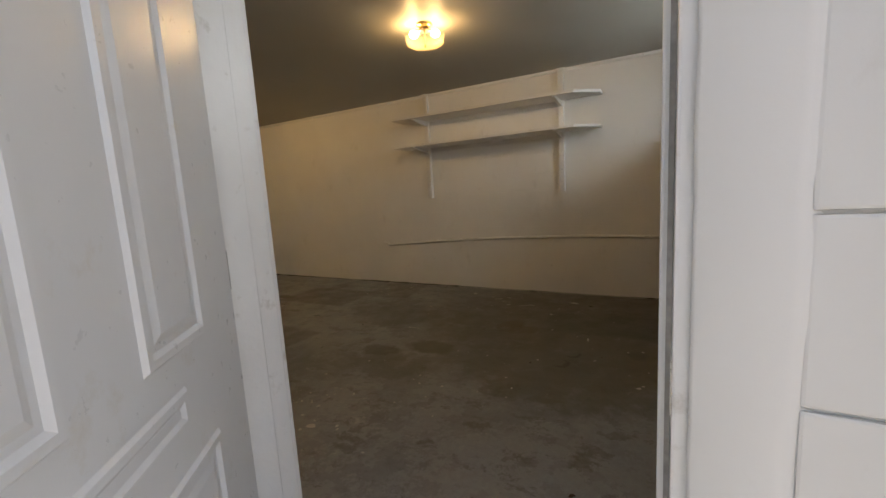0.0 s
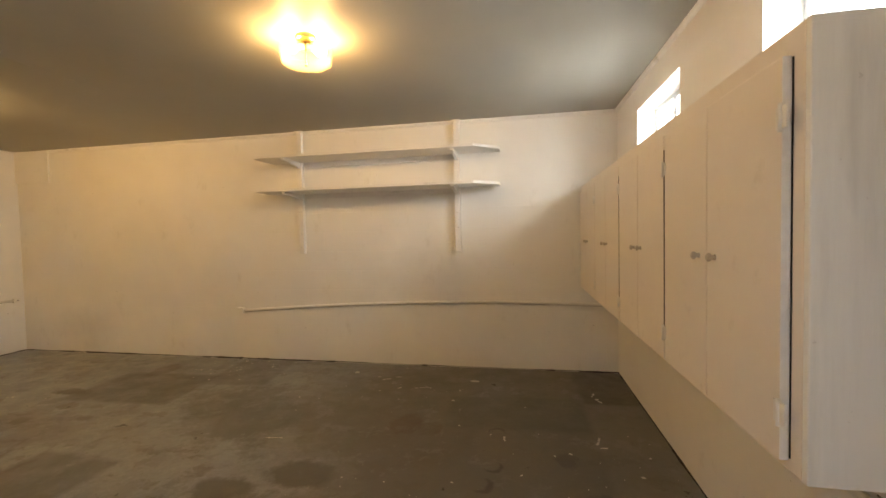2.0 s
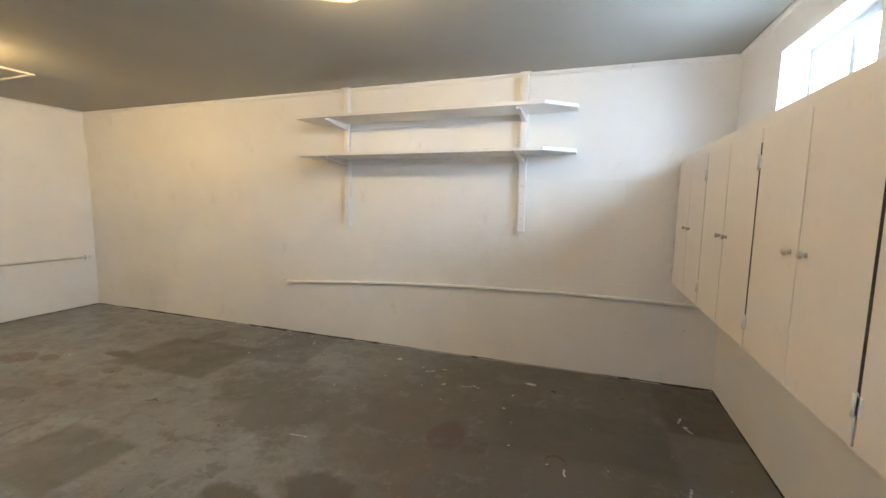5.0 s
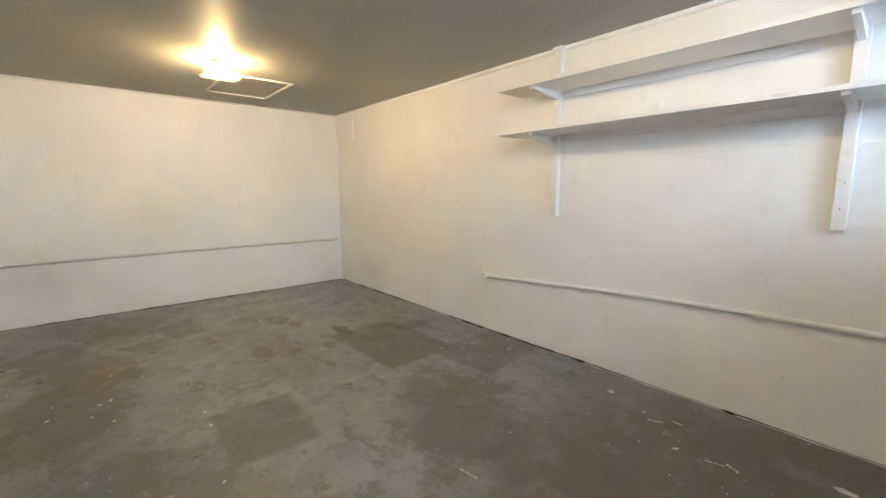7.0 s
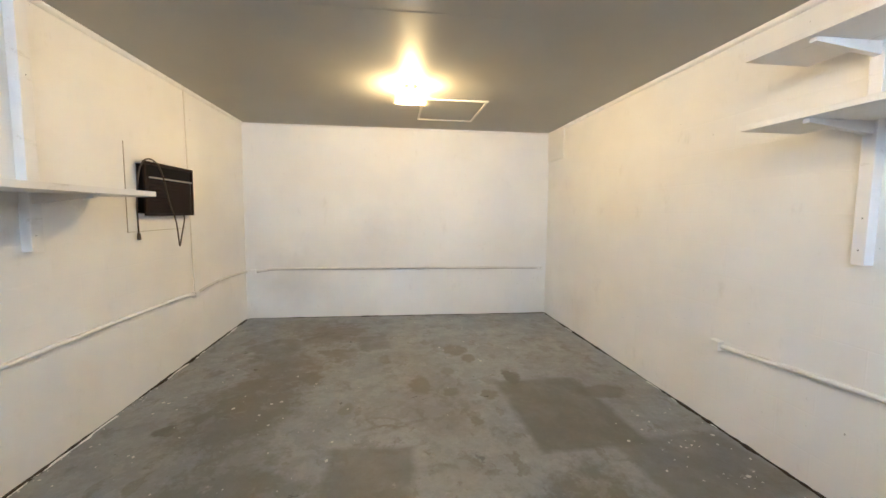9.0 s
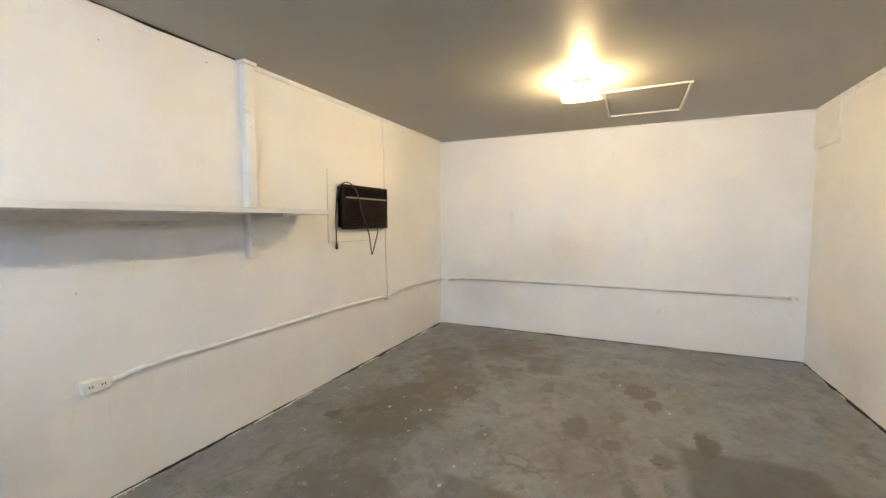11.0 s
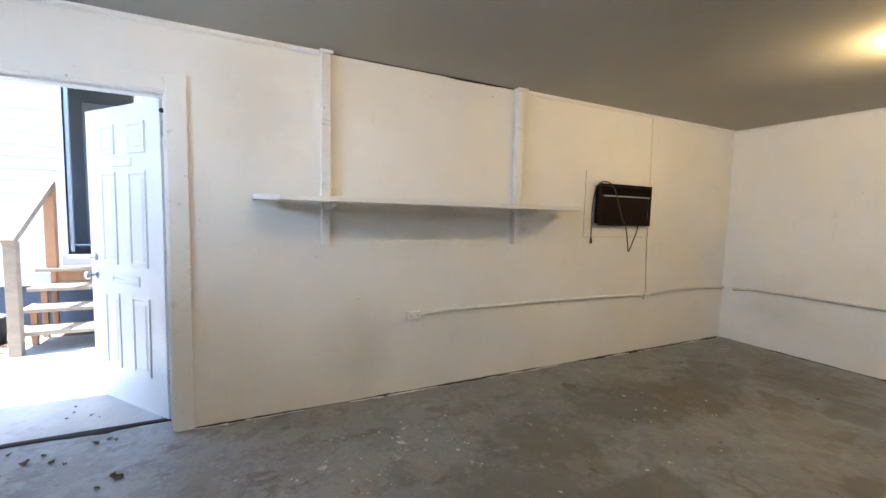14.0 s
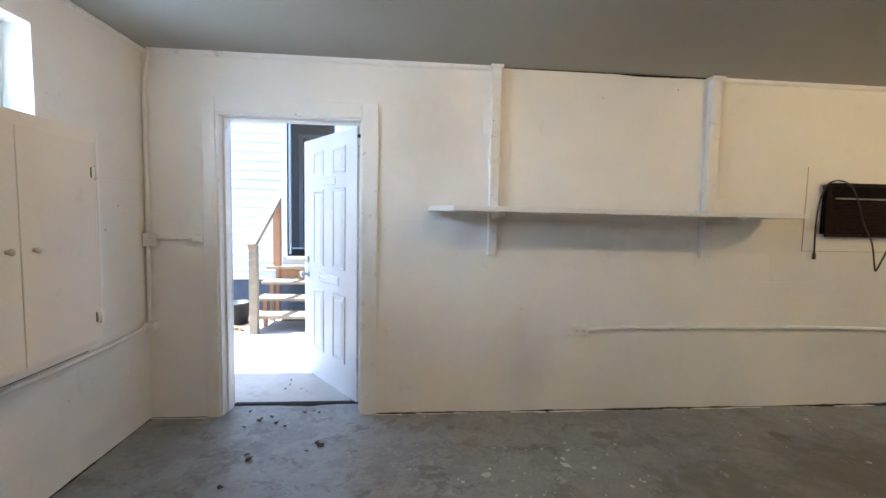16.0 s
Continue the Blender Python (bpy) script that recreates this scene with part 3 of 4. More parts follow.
def seam(name, p0, p1, inward, wide, seed, label):
    """The crumbled dirty joint where wall meets slab."""
    rnd = random.Random(seed)
    a, b, n = Vector(p0), Vector(p1), Vector(inward)
    count = int((b - a).length / 0.035)
    bm = B()
    rows = []
    for i in range(count + 1):
        q = a.lerp(b, i / count)
        broken = min(1.0, max(0.12, 0.75 + 2.6 * noise.noise(q * 1.9 + Vector((5, 2, 4)))))
        w = broken * wide * (0.35 + 1.1 * abs(noise.noise(q * 2.3)) + 0.9 * max(0, noise.noise(q * 9.0 + Vector((3, 1, 7)))) + rnd.uniform(0, 0.25))
        h = 0.002 + 0.4 * w * rnd.uniform(0.3, 1.0)
        rows.append([bm.verts.new(q - n * 0.002 + Vector((0, 0, h))), bm.verts.new(q + n * w * 0.5 + Vector((0, 0, h * 0.6 + 0.001))), bm.verts.new(q + n * w + Vector((0, 0, -0.001)))])
    for r, s in zip(rows, rows[1:]):
        for k in range(2):
            bm.faces.new((r[k], s[k], s[k + 1], r[k + 1]))
    bmesh.ops.recalc_face_normals(bm, faces=bm.faces[:])
    return structure(name, bm, DIRT, label, "trim")




def paint_edge(name, p0, p1, inward, wide, seed):
    """Old white paint slopped on the slab along the foot of a wall, worn off in places."""
    a, b, n = Vector(p0), Vector(p1), Vector(inward)
    count = int((b - a).length / 0.02)
    bm = B()
    last = None
    for i in range(count + 1):
        q = a.lerp(b, i / count)
        keep = noise.noise(q * 1.6 + Vector((seed, 3, 1)))
        w = wide * (0.5 + 1.3 * max(0, noise.noise(q * 11.0)) + 1.0 * max(0, noise.noise(q * 3.7 + Vector((0, 9, seed)))))
        start = 0.010 + 0.006 * noise.noise(q * 6.0)
        row = [bm.verts.new(q + n * start + Vector((0, 0, 0.0018))), bm.verts.new(q + n * (start + w * 0.8) + Vector((0, 0, 0.0022))), bm.verts.new(q + n * (start + w) + Vector((0, 0, 0.0002)))] if keep > -0.08 else None
        if row and last:
            for k in range(2):
                bm.faces.new((last[k], row[k], row[k + 1], last[k + 1]))
        last = row
    bmesh.ops.delete(bm, geom=[v for v in bm.verts if not v.link_faces], context='VERTS')
    bmesh.ops.recalc_face_normals(bm, faces=bm.faces[:])
    return structure(name, bm, TRIM, "worn white paint edge along the foot of the wall", "trim")


paint_edge("trim_paint_south", (LX, 0, 0.0), (-1.5, 0, 0.0), (0, 1, 0), 0.020, 3)
paint_edge("trim_paint_south", (-0.36, 0, 0.0), (0, 0, 0.0), (0, 1, 0), 0.012, 8)
paint_edge("trim_paint_north", (LX, LY, 0.0), (0, LY, 0.0), (0, -1, 0), 0.007, 6)
seam("trim_seam_door", (-1.379, -0.168, 0.0), (-0.464, -0.168, 0.0), (0, 1, 0), 0.03, 9, "dark crumbled joint along the door threshold")
SEAM = "dark crumbled joint between wall and slab"
seam("trim_seam_north", (LX, LY, 0.0), (0, LY, 0.0), (0, -1, 0), 0.027, 1, SEAM)
seam("trim_seam_south", (LX, 0, 0.0), (-1.5, 0, 0.0), (0, 1, 0), 0.027, 2, SEAM)
seam("trim_seam_south", (-0.36, 0, 0.0), (0, 0, 0.0), (0, 1, 0), 0.010, 3, SEAM)
seam("trim_seam_west", (LX, 0, 0.0), (LX, LY, 0.0), (1, 0, 0), 0.02, 4, SEAM)
seam("trim_seam_east", (0, 0, 0.0), (0, LY, 0.0), (-1, 0, 0), 0.015, 5, SEAM)

def ceiling_gap(x0, x1):
    """A ragged open joint between the wall's top and the ceiling."""
    bm = B()
    count = int((x1 - x0) / 0.03)
    rows = []
    for i in range(count + 1):
        x = x0 + (x1 - x0) * i / count
        d = 0.006 + 0.012 * max(0, noise.noise(Vector((x * 3.1, 2.0, 0.5))) + 0.25) + 0.006 * abs(noise.noise(Vector((x * 17, 0, 0))))
        rows.append([bm.verts.new((x, 0.0025, LZ - 0.0005)), bm.verts.new((x, 0.0025, LZ - d))])
    for a, b in zip(rows, rows[1:]):
        bm.faces.new((a[0], a[1], b[1], b[0]))
    return structure("trim_gap_south", bm, GAP, "dark ragged gap between wall and ceiling", "trim")


ceiling_gap(-3.80, -2.33)

structure("trim_ceiling_joint", boxes((-3.890, -3.870, 1.3, 2.5, LZ - 0.0012, LZ - 0.0002), bevel=0.0004), CEIL, "taped joint between two ceiling boards", "trim")

# panel at the top of the north-west corner
structure("trim_panel", boxes((LX, LX + 0.50, LY - 0.022, LY, 2.04, LZ), bevel=0.003), WALL, "white painted board high in the corner", "trim")

# ---- doorway ----
door = thing("door_1", (-1.36, -0.196, 0.0), 0, "white painted wooden door frame and open six-panel door", "door", kind="structure")
dx, dy = -1.36, -0.196


def dbox(*r, bevel=0.004):
    return boxes((r[0] - dx, r[1] - dx, r[2] - dy, r[3] - dy, r[4], r[5]), bevel=bevel)


def spun_ball(x, y, z, r=0.014):
    bm = B()
    bmesh.ops.create_uvsphere(bm, u_segments=12, v_segments=8, radius=r)
    for v in bm.verts:
        v.co += Vector((x, y, z))
    for f in bm.faces:
        f.smooth = True
    return bm


part("casing", dbox(-1.497, -1.392, 0.0, 0.02, 0.003, 2.138), TRIM, door)
part("casing", dbox(-0.447, -0.363, 0.0, 0.014, 0.003, 2.138), WALL, door)
part("casing", dbox(-1.3915, -0.4475, 0.0, 0.0125, 2.04, 2.137), WALL, door)
part("jamb", dbox(-1.419, -1.380, -0.198, 0.001, 0.003, 2.03), TRIM, door)
part("jamb", dbox(-0.463, -0.441, -0.198, 0.001, 0.003, 2.03), TRIM, door)
part("head", dbox(-1.419, -0.441, -0.198, 0.001, 2.0305, 2.069), TRIM, door)
part("door_stop", dbox(-1.3795, -1.366, -0.145, -0.06, 0.003, 2.016), TRIM, door)
part("door_stop", dbox(-0.478, -0.4635, -0.145, -0.06, 0.003, 2.016), TRIM, door)
part("door_stop", dbox(-1.379, -0.464, -0.145, -0.06, 2.0165, 2.030), TRIM, door)
part("weatherstrip", dbox(-0.470, -0.4635, -0.168, -0.146, 0.02, 2.01, bevel=0.0), simple("weatherstrip", (0.45, 0.43, 0.40), 0.8, vary=0.4, scale=6, dirt=(0.05, 0.045, 0.04)), door, "worn grey weatherstrip")
part("threshold", dbox(-1.379, -0.464, -0.205, -0.165, -0.02, 0.008), DIRT, door, "dark worn threshold")
part("strike_plate", dbox(-0.4645, -0.460, -0.185, -0.155, 0.93, 1.0, bevel=0.0), STEEL, door)

# black strip added to draw the shaded gap between leaf and jamb
part("hinge_gap_strip", dbox(-1.3655, -1.336, -0.192, -0.186, 0.02, 2.0, bevel=0.0), SLOT, door, "black strip added for the dark gap behind the hinges")
part("bumper", spun_ball(-1.366 - dx, -0.03 - dy, 1.93), SLOT, door, "small black bumper")

# leaf, hinged on the west jamb, swung outwards
leaf = part("leaf", boxes((0.0, 0.88, -0.044, 0.0, 0.018, 2.02), bevel=0.003), DOORP, door, "white six-panel door leaf standing open")
leaf.matrix_basis = pose(0.021, 0.047, 0.0, 0, 0, -52.5)


def raised(u0, u1, z0, z1, deep=0.007):
    """A moulded panel: a raised rim with a bevelled field inside."""
    bm = B()
    rims = ((0.0, 0.0), (0.006, deep), (0.018, deep), (0.026, 0.001), (0.036, 0.001), (0.05, deep * 0.8))
    rings = [[bm.verts.new((x, d, z)) for x, z in ((u0 + i, z0 + i), (u1 - i, z0 + i), (u1 - i, z1 - i), (u0 + i, z1 - i))] for i, d in rims if u1 - u0 > 2 * i + 0.01 and z1 - z0 > 2 * i + 0.01]
    for a, b in zip(rings, rings[1:]):
        for k in range(4):
            bm.faces.new((a[k], a[(k + 1) % 4], b[(k + 1) % 4], b[k]))
    bm.faces.new(rings[-1])
    bmesh.ops.recalc_face_normals(bm, faces=bm.faces[:])
    return bm


W = 0.88
for u0, u1 in ((0.185, 0.42), (0.585, 0.80)):
    for z0, z1 in ((1.71, 1.91), (0.975, 1.60), (0.255, 0.78)):
        part("panel", raised(u0 * W, u1 * W, z0, z1), DOORP, leaf)
part("panel", raised(0.36 * W, 0.63 * W, 1.63, 1.69, 0.006), DOORP, leaf)
part("panel", raised(0.30 * W, 0.69 * W, 0.845, 0.915, 0.006), DOORP, leaf)


def spun(profile, at, way):
    bm = turned(B(), profile, 18)
    bmesh.ops.transform(bm, matrix=Matrix.Translation(at) @ Vector((0, 0, 1)).rotation_difference(Vector(way)).to_matrix().to_4x4(), verts=bm.verts[:])
    return bm


part("deadbolt", spun(((0.030, 0), (0.030, 0.012), (0.024, 0.018), (0.012, 0.019), (0.011, 0.034), (0.004, 0.036)), (W - 0.065, 0, 1.01), (0, 1, 0)), STEEL, leaf, "round steel deadbolt")
part("knob", spun(((0.032, 0), (0.032, 0.008), (0.014, 0.012), (0.012, 0.035), (0.026, 0.042), (0.028, 0.058), (0.020, 0.068), (0.004, 0.070)), (W - 0.065, 0, 0.885), (0, 1, 0)), STEEL, leaf, "satin steel door knob")
part("knob", spun(((0.032, 0), (0.032, 0.008), (0.014, 0.012), (0.012, 0.035), (0.026, 0.042), (0.028, 0.058), (0.020, 0.068), (0.004, 0.070)), (W - 0.065, -0.044, 0.885), (0, -1, 0)), STEEL, leaf, "satin steel door knob")
for hz in (0.25, 1.02, 1.80):
    part("hinge", tube(B(), [(0.010, 0.048, hz), (0.010, 0.048, hz + 0.09)], 0.006), STEEL, door)

# ---- windows ----
for k, (y0, y1) in enumerate(WINDOWS):
    win = thing(f"window_{k + 1}", (0.13, (y0 + y1) / 2, WIN_Z[0]), 0, "high sliding window in a pale aluminium frame", "window", kind="structure")
    hw, hh = (y1 - y0) / 2, WIN_Z[1] - WIN_Z[0]
    part("window_frame", boxes((0, 0.05, -hw, hw, 0, 0.03), (0, 0.05, -hw, hw, hh - 0.03, hh), (0, 0.05, -hw, -hw + 0.03, 0.03, hh - 0.03), (0, 0.05, hw - 0.03, hw, 0.03, hh - 0.03), bevel=0.003), ALU, win)
    part("sash", boxes((-0.012, 0.012, -hw + 0.03, -hw + 0.055, 0.03, hh - 0.03), (-0.012, 0.012, -0.02, 0.02, 0.03, hh - 0.03), (-0.012, 0.012, -hw + 0.055, -0.02, 0.03, 0.052), (-0.012, 0.012, -hw + 0.055, -0.02, hh - 0.052, hh - 0.03), bevel=0.002), ALU, win)
    for a, b, px in ((-hw + 0.05, -0.018, 0.0), (0.0, hw - 0.028, 0.03)):
        pane = part("pane", boxes((px - 0.002, px + 0.002, a, b, 0.028, hh - 0.028)), GLASS, win)
        pane.visible_shadow = False
    part("window_sill", boxes((-0.131, -0.002, -hw, hw, 0.0005, 0.012), bevel=0.002), TRIM, win)

# ---- wall cabinets ----
CX, CY0, CZ0, CZ1 = -0.315, 0.84, 0.785, 1.735
cab = thing("wall_cabinet", (0, CY0, CZ0), 0, "long cream painted wall cabinet with eight plain doors", "cabinet")
cl, ch = LY - CY0, CZ1 - CZ0
part("body", boxes((CX, 0, 0.0185, cl - 0.001, 0, ch), bevel=0.003), CABINET, cab)
part("end_panel", boxes((CX, -0.001, 0.0, 0.018, 0, ch), bevel=0.003), STREAK, cab, "streaked white plywood end panel")
part("end_batten", boxes((-0.007, -0.0005, -0.002, -0.0003, 0.0, ch)), simple("grimy_joint", (0.50, 0.47, 0.43), 0.9, vary=0.4, scale=14, dirt=(0.22, 0.2, 0.17)), cab, "grimy filled joint against the wall")
GAPS = (0.893, 1.625, 2.365, 3.125, 3.87)
for k in range(4):
    s0, s1 = GAPS[k] - CY0, GAPS[k + 1] - CY0
    m = (s0 + s1) / 2 - 0.004
    for side, (a, b) in enumerate(((s0 + 0.006, m - 0.0025), (m + 0.0025, s1 - 0.006))):
        dr = part("cabinet_door", boxes((CX - 0.019, CX - 0.001, a, b, 0.022, ch - 0.055), bevel=0.003), CABINET, cab)
        ky = b - 0.05 if side == 0 else a + 0.05
        part("knob", spun(((0.009, 0), (0.007, 0.004), (0.006, 0.009), (0.012, 0.013), (0.013, 0.018), (0.009, 0.022), (0.003, 0.023)), (CX - 0.019, ky, 0.45), (-1, 0, 0)), KNOB, dr, "small worn round knob")
        hy = a - 0.004 if side == 0 else b + 0.004
        if side == 0:
            if k == 0:
                part("gap", boxes((CX - 0.0022, CX - 0.0002, a - 0.0062, a - 0.0036, 0.03, ch - 0.06)), GAP, dr, "dark gap beside the door")
                part("door_edge", boxes((CX - 0.0188, CX - 0.0014, a - 0.0009, a + 0.0004, 0.024, ch - 0.057)), HINGE, dr, "bare white door edge")
            elif k < 3:
                part("door_edge", boxes((CX - 0.0186, CX - 0.0014, a - 0.0009, a + 0.0004, 0.10, ch - 0.11)), EDGE, dr, "dark unpainted door edge")
        for hz in (0.13, 0.765):
            bm = boxes((CX - 0.024, CX - 0.018, hy - 0.020, hy + 0.018, hz - 0.024, hz + 0.024), bevel=0.002)
            tube(bm, [(CX - 0.024, hy, hz - 0.03), (CX - 0.024, hy, hz + 0.03)], 0.005, 8)
            part("hinge", bm, HINGE, dr, "painted butt hinge")
            # dark plate on the door stands in for the hinge's shade
            if k == 0 and side == 0:
                part("hinge_shade", boxes((CX - 0.0205, CX - 0.0188, hy + 0.0183, hy + 0.0228, hz - 0.022, hz + 0.022)), GAP, dr, "dark plate standing for the shade behind the hinge")


# ---- shelves ----


def clipped(x0, x1, y_wall, y_front, cut0, cut1, back=0.10):
    """A shelf's outline with its front corners cut off."""
    s = 1 if y_front > y_wall else -1
    pts = [(x0, y_wall)]
    pts += [(x0, y_front - s * back), (x0 + cut0, y_front)] if cut0 else [(x0, y_front)]
    pts += [(x1 - cut1, y_front), (x1, y_front - s * back)] if cut1 else [(x1, y_front)]
    return pts + [(x1, y_wall)]


def support(name, x, y_wall, out, z0, z1, wide, deep, label):
    """An upright batten on the wall with a cap under the ceiling."""
    ob = thing(name, (x, y_wall, z0), 0, label, "shelf support", "uprights carrying the shelves")
    part("upright", boxes((-wide / 2, wide / 2, 0.001 * out, deep * out, 0, z1 - z0 - 0.022), bevel=0.003), SHELF, ob)
    part("cap", boxes((-wide / 2 - 0.014, wide / 2 + 0.014, 0.001 * out, (deep + 0.012) * out, z1 - z0 - 0.0215, z1 - z0 - 0.001), bevel=0.003), SHELF, ob)
    return ob


def wall_shelf(name, outline, z0, z1, y_wall, out, ledgers, arms, arm_deep, group):
    ob = thing(name, (0, 0, z0), 0, "white painted board shelf with clipped corners on the wall", "shelf", group)
    part("board", prism(B(), outline, 0, z1 - z0, 0.002), SHELF, ob)
    for a, b in ledgers:
        part("ledger", boxes((a, b, y_wall + 0.001 * out, y_wall + 0.02 * out, -0.045, -0.0005), bevel=0.002), SHELF, ob)
    for x, wide in arms:
        bm = B()
        k = [(y_wall + 0.05 * out, -0.0005), (y_wall + arm_deep * out, -0.0005), (y_wall + arm_deep * out, -0.018), (y_wall + 0.05 * out, -0.055)]
        lo = [bm.verts.new((x - wide / 2, y, z)) for y, z in k]
        hi = [bm.verts.new((x + wide / 2, y, z)) for y, z in k]
        bm.faces.new(lo), bm.faces.new(list(reversed(hi)))
        for i in range(4):
            bm.faces.new((lo[i], hi[i], hi[(i + 1) % 4], lo[(i + 1) % 4]))
        bmesh.ops.recalc_face_normals(bm, faces=bm.faces[:])
        part("arm", bm, SHELF, ob)
    return ob


NP = ((-3.13, 0.055), (-1.475, 0.055))
for x, w in NP:
    support("shelf_upright", x, LY, -1, 1.145, LZ, w, 0.05, "white painted wooden upright holding two shelves")
for z in (1.763, 2.088):
    wall_shelf("wall_shelf", clipped(-3.43, -1.06, LY - 0.052, 3.50, 0, 0.22, 0.20), z, z + 0.025, LY, -1, ((-3.095, -1.51),), [(x, 0.03) for x, w in NP], 0.36, "shelves on the long wall")
for x, w in ((-2.285, 0.058), (-3.86, 0.072)):
    support("shelf_upright", x, 0.0, 1, 1.14, LZ, w, 0.052, "white painted wooden upright holding a shelf")
wall_shelf("wall_shelf", clipped(-4.34, -1.836, 0.054, 0.422, 0.12, 0.135, 0.14), 1.432, 1.462, 0.0, 1, ((-3.81, -2.32),), ((-2.285, 0.03), (-3.855, 0.03)), 0.33, "shelf beside the door")

# ---- conduits, boxes and outlets ----


def conduit(points, r=0.0145, label="white painted metal conduit running along the wall", smooth=True, paint=None, off=None):
    pts = curve(points) if smooth else points
    ob = tagged(mesh("conduit", tube(B(), pts, r, 10), paint or CONDUIT), label, "conduit", "surface wiring")
    if off:
        # thin grey line drawn for the dust and shade under the pipe
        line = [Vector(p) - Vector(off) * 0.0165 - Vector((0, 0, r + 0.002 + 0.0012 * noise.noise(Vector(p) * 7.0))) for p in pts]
        part("dust_shade_line", tube(B(), line, [0.0034 + 0.0014 * noise.noise(p * 5.0) for p in line], 6), DUST_SHADE, ob, "grey line for the dust and shade under the conduit")
    return ob


def fitting(name, at, sx, sy, sz, label, outlets=None, face=(0, 1, 0)):
    ob = thing(name, at, 0, label, "electrical box", "surface wiring")
    part("housing", boxes((-sx / 2, sx / 2, -sy / 2, sy / 2, -sz / 2, sz / 2), bevel=0.004), OUTLET if outlets else CONDUIT, ob)
    if outlets:
        f = Vector(face)
        for u in outlets:
            base = Vector((u if abs(f.y) else 0, u if abs(f.x) else 0, 0)) + f * ((sy if abs(f.y) else sx) / 2)
            bm = B()
            for k in (-0.006, 0.006):
                c = base + Vector((k if abs(f.y) else 0, k if abs(f.x) else 0, 0))
                box(bm, c.x - 0.0018 - abs(f.x) * 0.001, c.x + 0.0018, c.y - 0.0018, c.y + 0.0018, -0.006, 0.006)
            part("slots", bm, SLOT, ob)
    else:
        f = Vector(face)
        bm = boxes((-sx * 0.46 if abs(f.y) else f.x * sx * 0.5, sx * 0.46 if abs(f.y) else f.x * (sx * 0.5 + 0.003), -sy * 0.46 if abs(f.x) else f.y * sy * 0.5, sy * 0.46 if abs(f.x) else f.y * (sy * 0.5 + 0.003), -sz * 0.46, sz * 0.46))
        part("cover", bm, CONDUIT, ob)
    return ob


yN, yS, xW, xE = LY - 0.020, 0.020, LX + 0.020, -0.020
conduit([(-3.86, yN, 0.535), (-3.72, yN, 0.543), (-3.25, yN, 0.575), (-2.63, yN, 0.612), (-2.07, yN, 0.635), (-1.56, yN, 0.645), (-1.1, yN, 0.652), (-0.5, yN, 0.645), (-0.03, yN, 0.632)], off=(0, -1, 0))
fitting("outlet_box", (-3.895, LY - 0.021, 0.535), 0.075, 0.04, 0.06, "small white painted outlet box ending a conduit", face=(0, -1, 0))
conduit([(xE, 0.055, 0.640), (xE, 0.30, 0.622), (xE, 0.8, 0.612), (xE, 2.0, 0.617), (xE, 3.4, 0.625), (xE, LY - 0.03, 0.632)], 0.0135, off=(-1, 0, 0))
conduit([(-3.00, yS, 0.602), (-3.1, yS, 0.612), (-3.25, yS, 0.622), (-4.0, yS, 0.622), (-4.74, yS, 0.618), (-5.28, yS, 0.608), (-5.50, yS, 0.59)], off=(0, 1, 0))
conduit([(-5.59, yS, 0.59), (-5.7, yS, 0.607), (-5.9, yS, 0.622), (-6.3, yS, 0.627), (-6.7, yS, 0.61), (LX + 0.005, yS, 0.60)], 0.0135, paint=CONDUIT_GREY, off=(0, 1, 0))
conduit([(xW, 0.13, 0.602), (xW, 0.25, 0.618), (xW, 0.45, 0.632), (xW, 1.94, 0.636), (xW, 3.2, 0.634), (xW, 3.76, 0.628)], 0.0135, paint=CONDUIT_GREY, off=(1, 0, 0))
# shade between conduit and wall below the cabinet, modelled as a grey line
structure("trim_shade_east", tube(B(), curve([(-0.001, 0.52, 0.632), (-0.001, 0.7, 0.631), (-0.001, 0.86, 0.630), (-0.001, 1.1, 0.631)]), 0.0026, 6), DUST_SHADE, "grey line standing for the shade in the gap above the conduit", "trim")
fitting("outlet_box", (-2.945, 0.020, 0.602), 0.115, 0.038, 0.058, "ivory double outlet box on the white wall", outlets=(-0.026, 0.026))
fitting("junction_box", (-5.545, 0.020, 0.585), 0.075, 0.038, 0.05, "white painted junction box on a conduit")
fitting("junction_box", (LX + 0.020, 0.09, 0.600), 0.038, 0.075, 0.05, "white painted junction box in the corner", face=(1, 0, 0))
fitting("junction_box", (LX + 0.020, 3.80, 0.625), 0.038, 0.075, 0.055, "white painted junction box in the corner", outlets=(0.0,), face=(1, 0, 0))
conduit([(-5.50, 0.004, LZ - 0.03), (-5.51, 0.004, 2.1), (-5.525, 0.004, 1.6), (-5.535, 0.004, 1.1), (-5.55, 0.004, 0.8), (-5.56, 0.004, 0.612)], 0.005, "thin dusty white cable stapled down the wall", paint=CONDUIT_GREY)
conduit([(-0.06, 0.022, LZ - 0.002), (-0.055, 0.022, 2.36), (-0.032, 0.022, 2.22), (-0.030, 0.022, 2.0), (-0.028, 0.022, 1.5), (-0.026, 0.022, 1.25)], 0.013)
conduit([(-0.024, 0.022, 1.165), (-0.022, 0.022, 0.9), (-0.020, 0.022, 0.672)], 0.013)
conduit([(-0.07, 0.012, 1.212), (-0.30, 0.012, 1.218)], 0.010, smooth=False)
fitting("junction_box", (-0.040, 0.024, 1.208), 0.072, 0.046, 0.085, "white painted junction box in the corner")
fitting("junction_box", (-0.036, 0.034, 0.647), 0.066, 0.062, 0.05, "white painted junction box low in the corner")
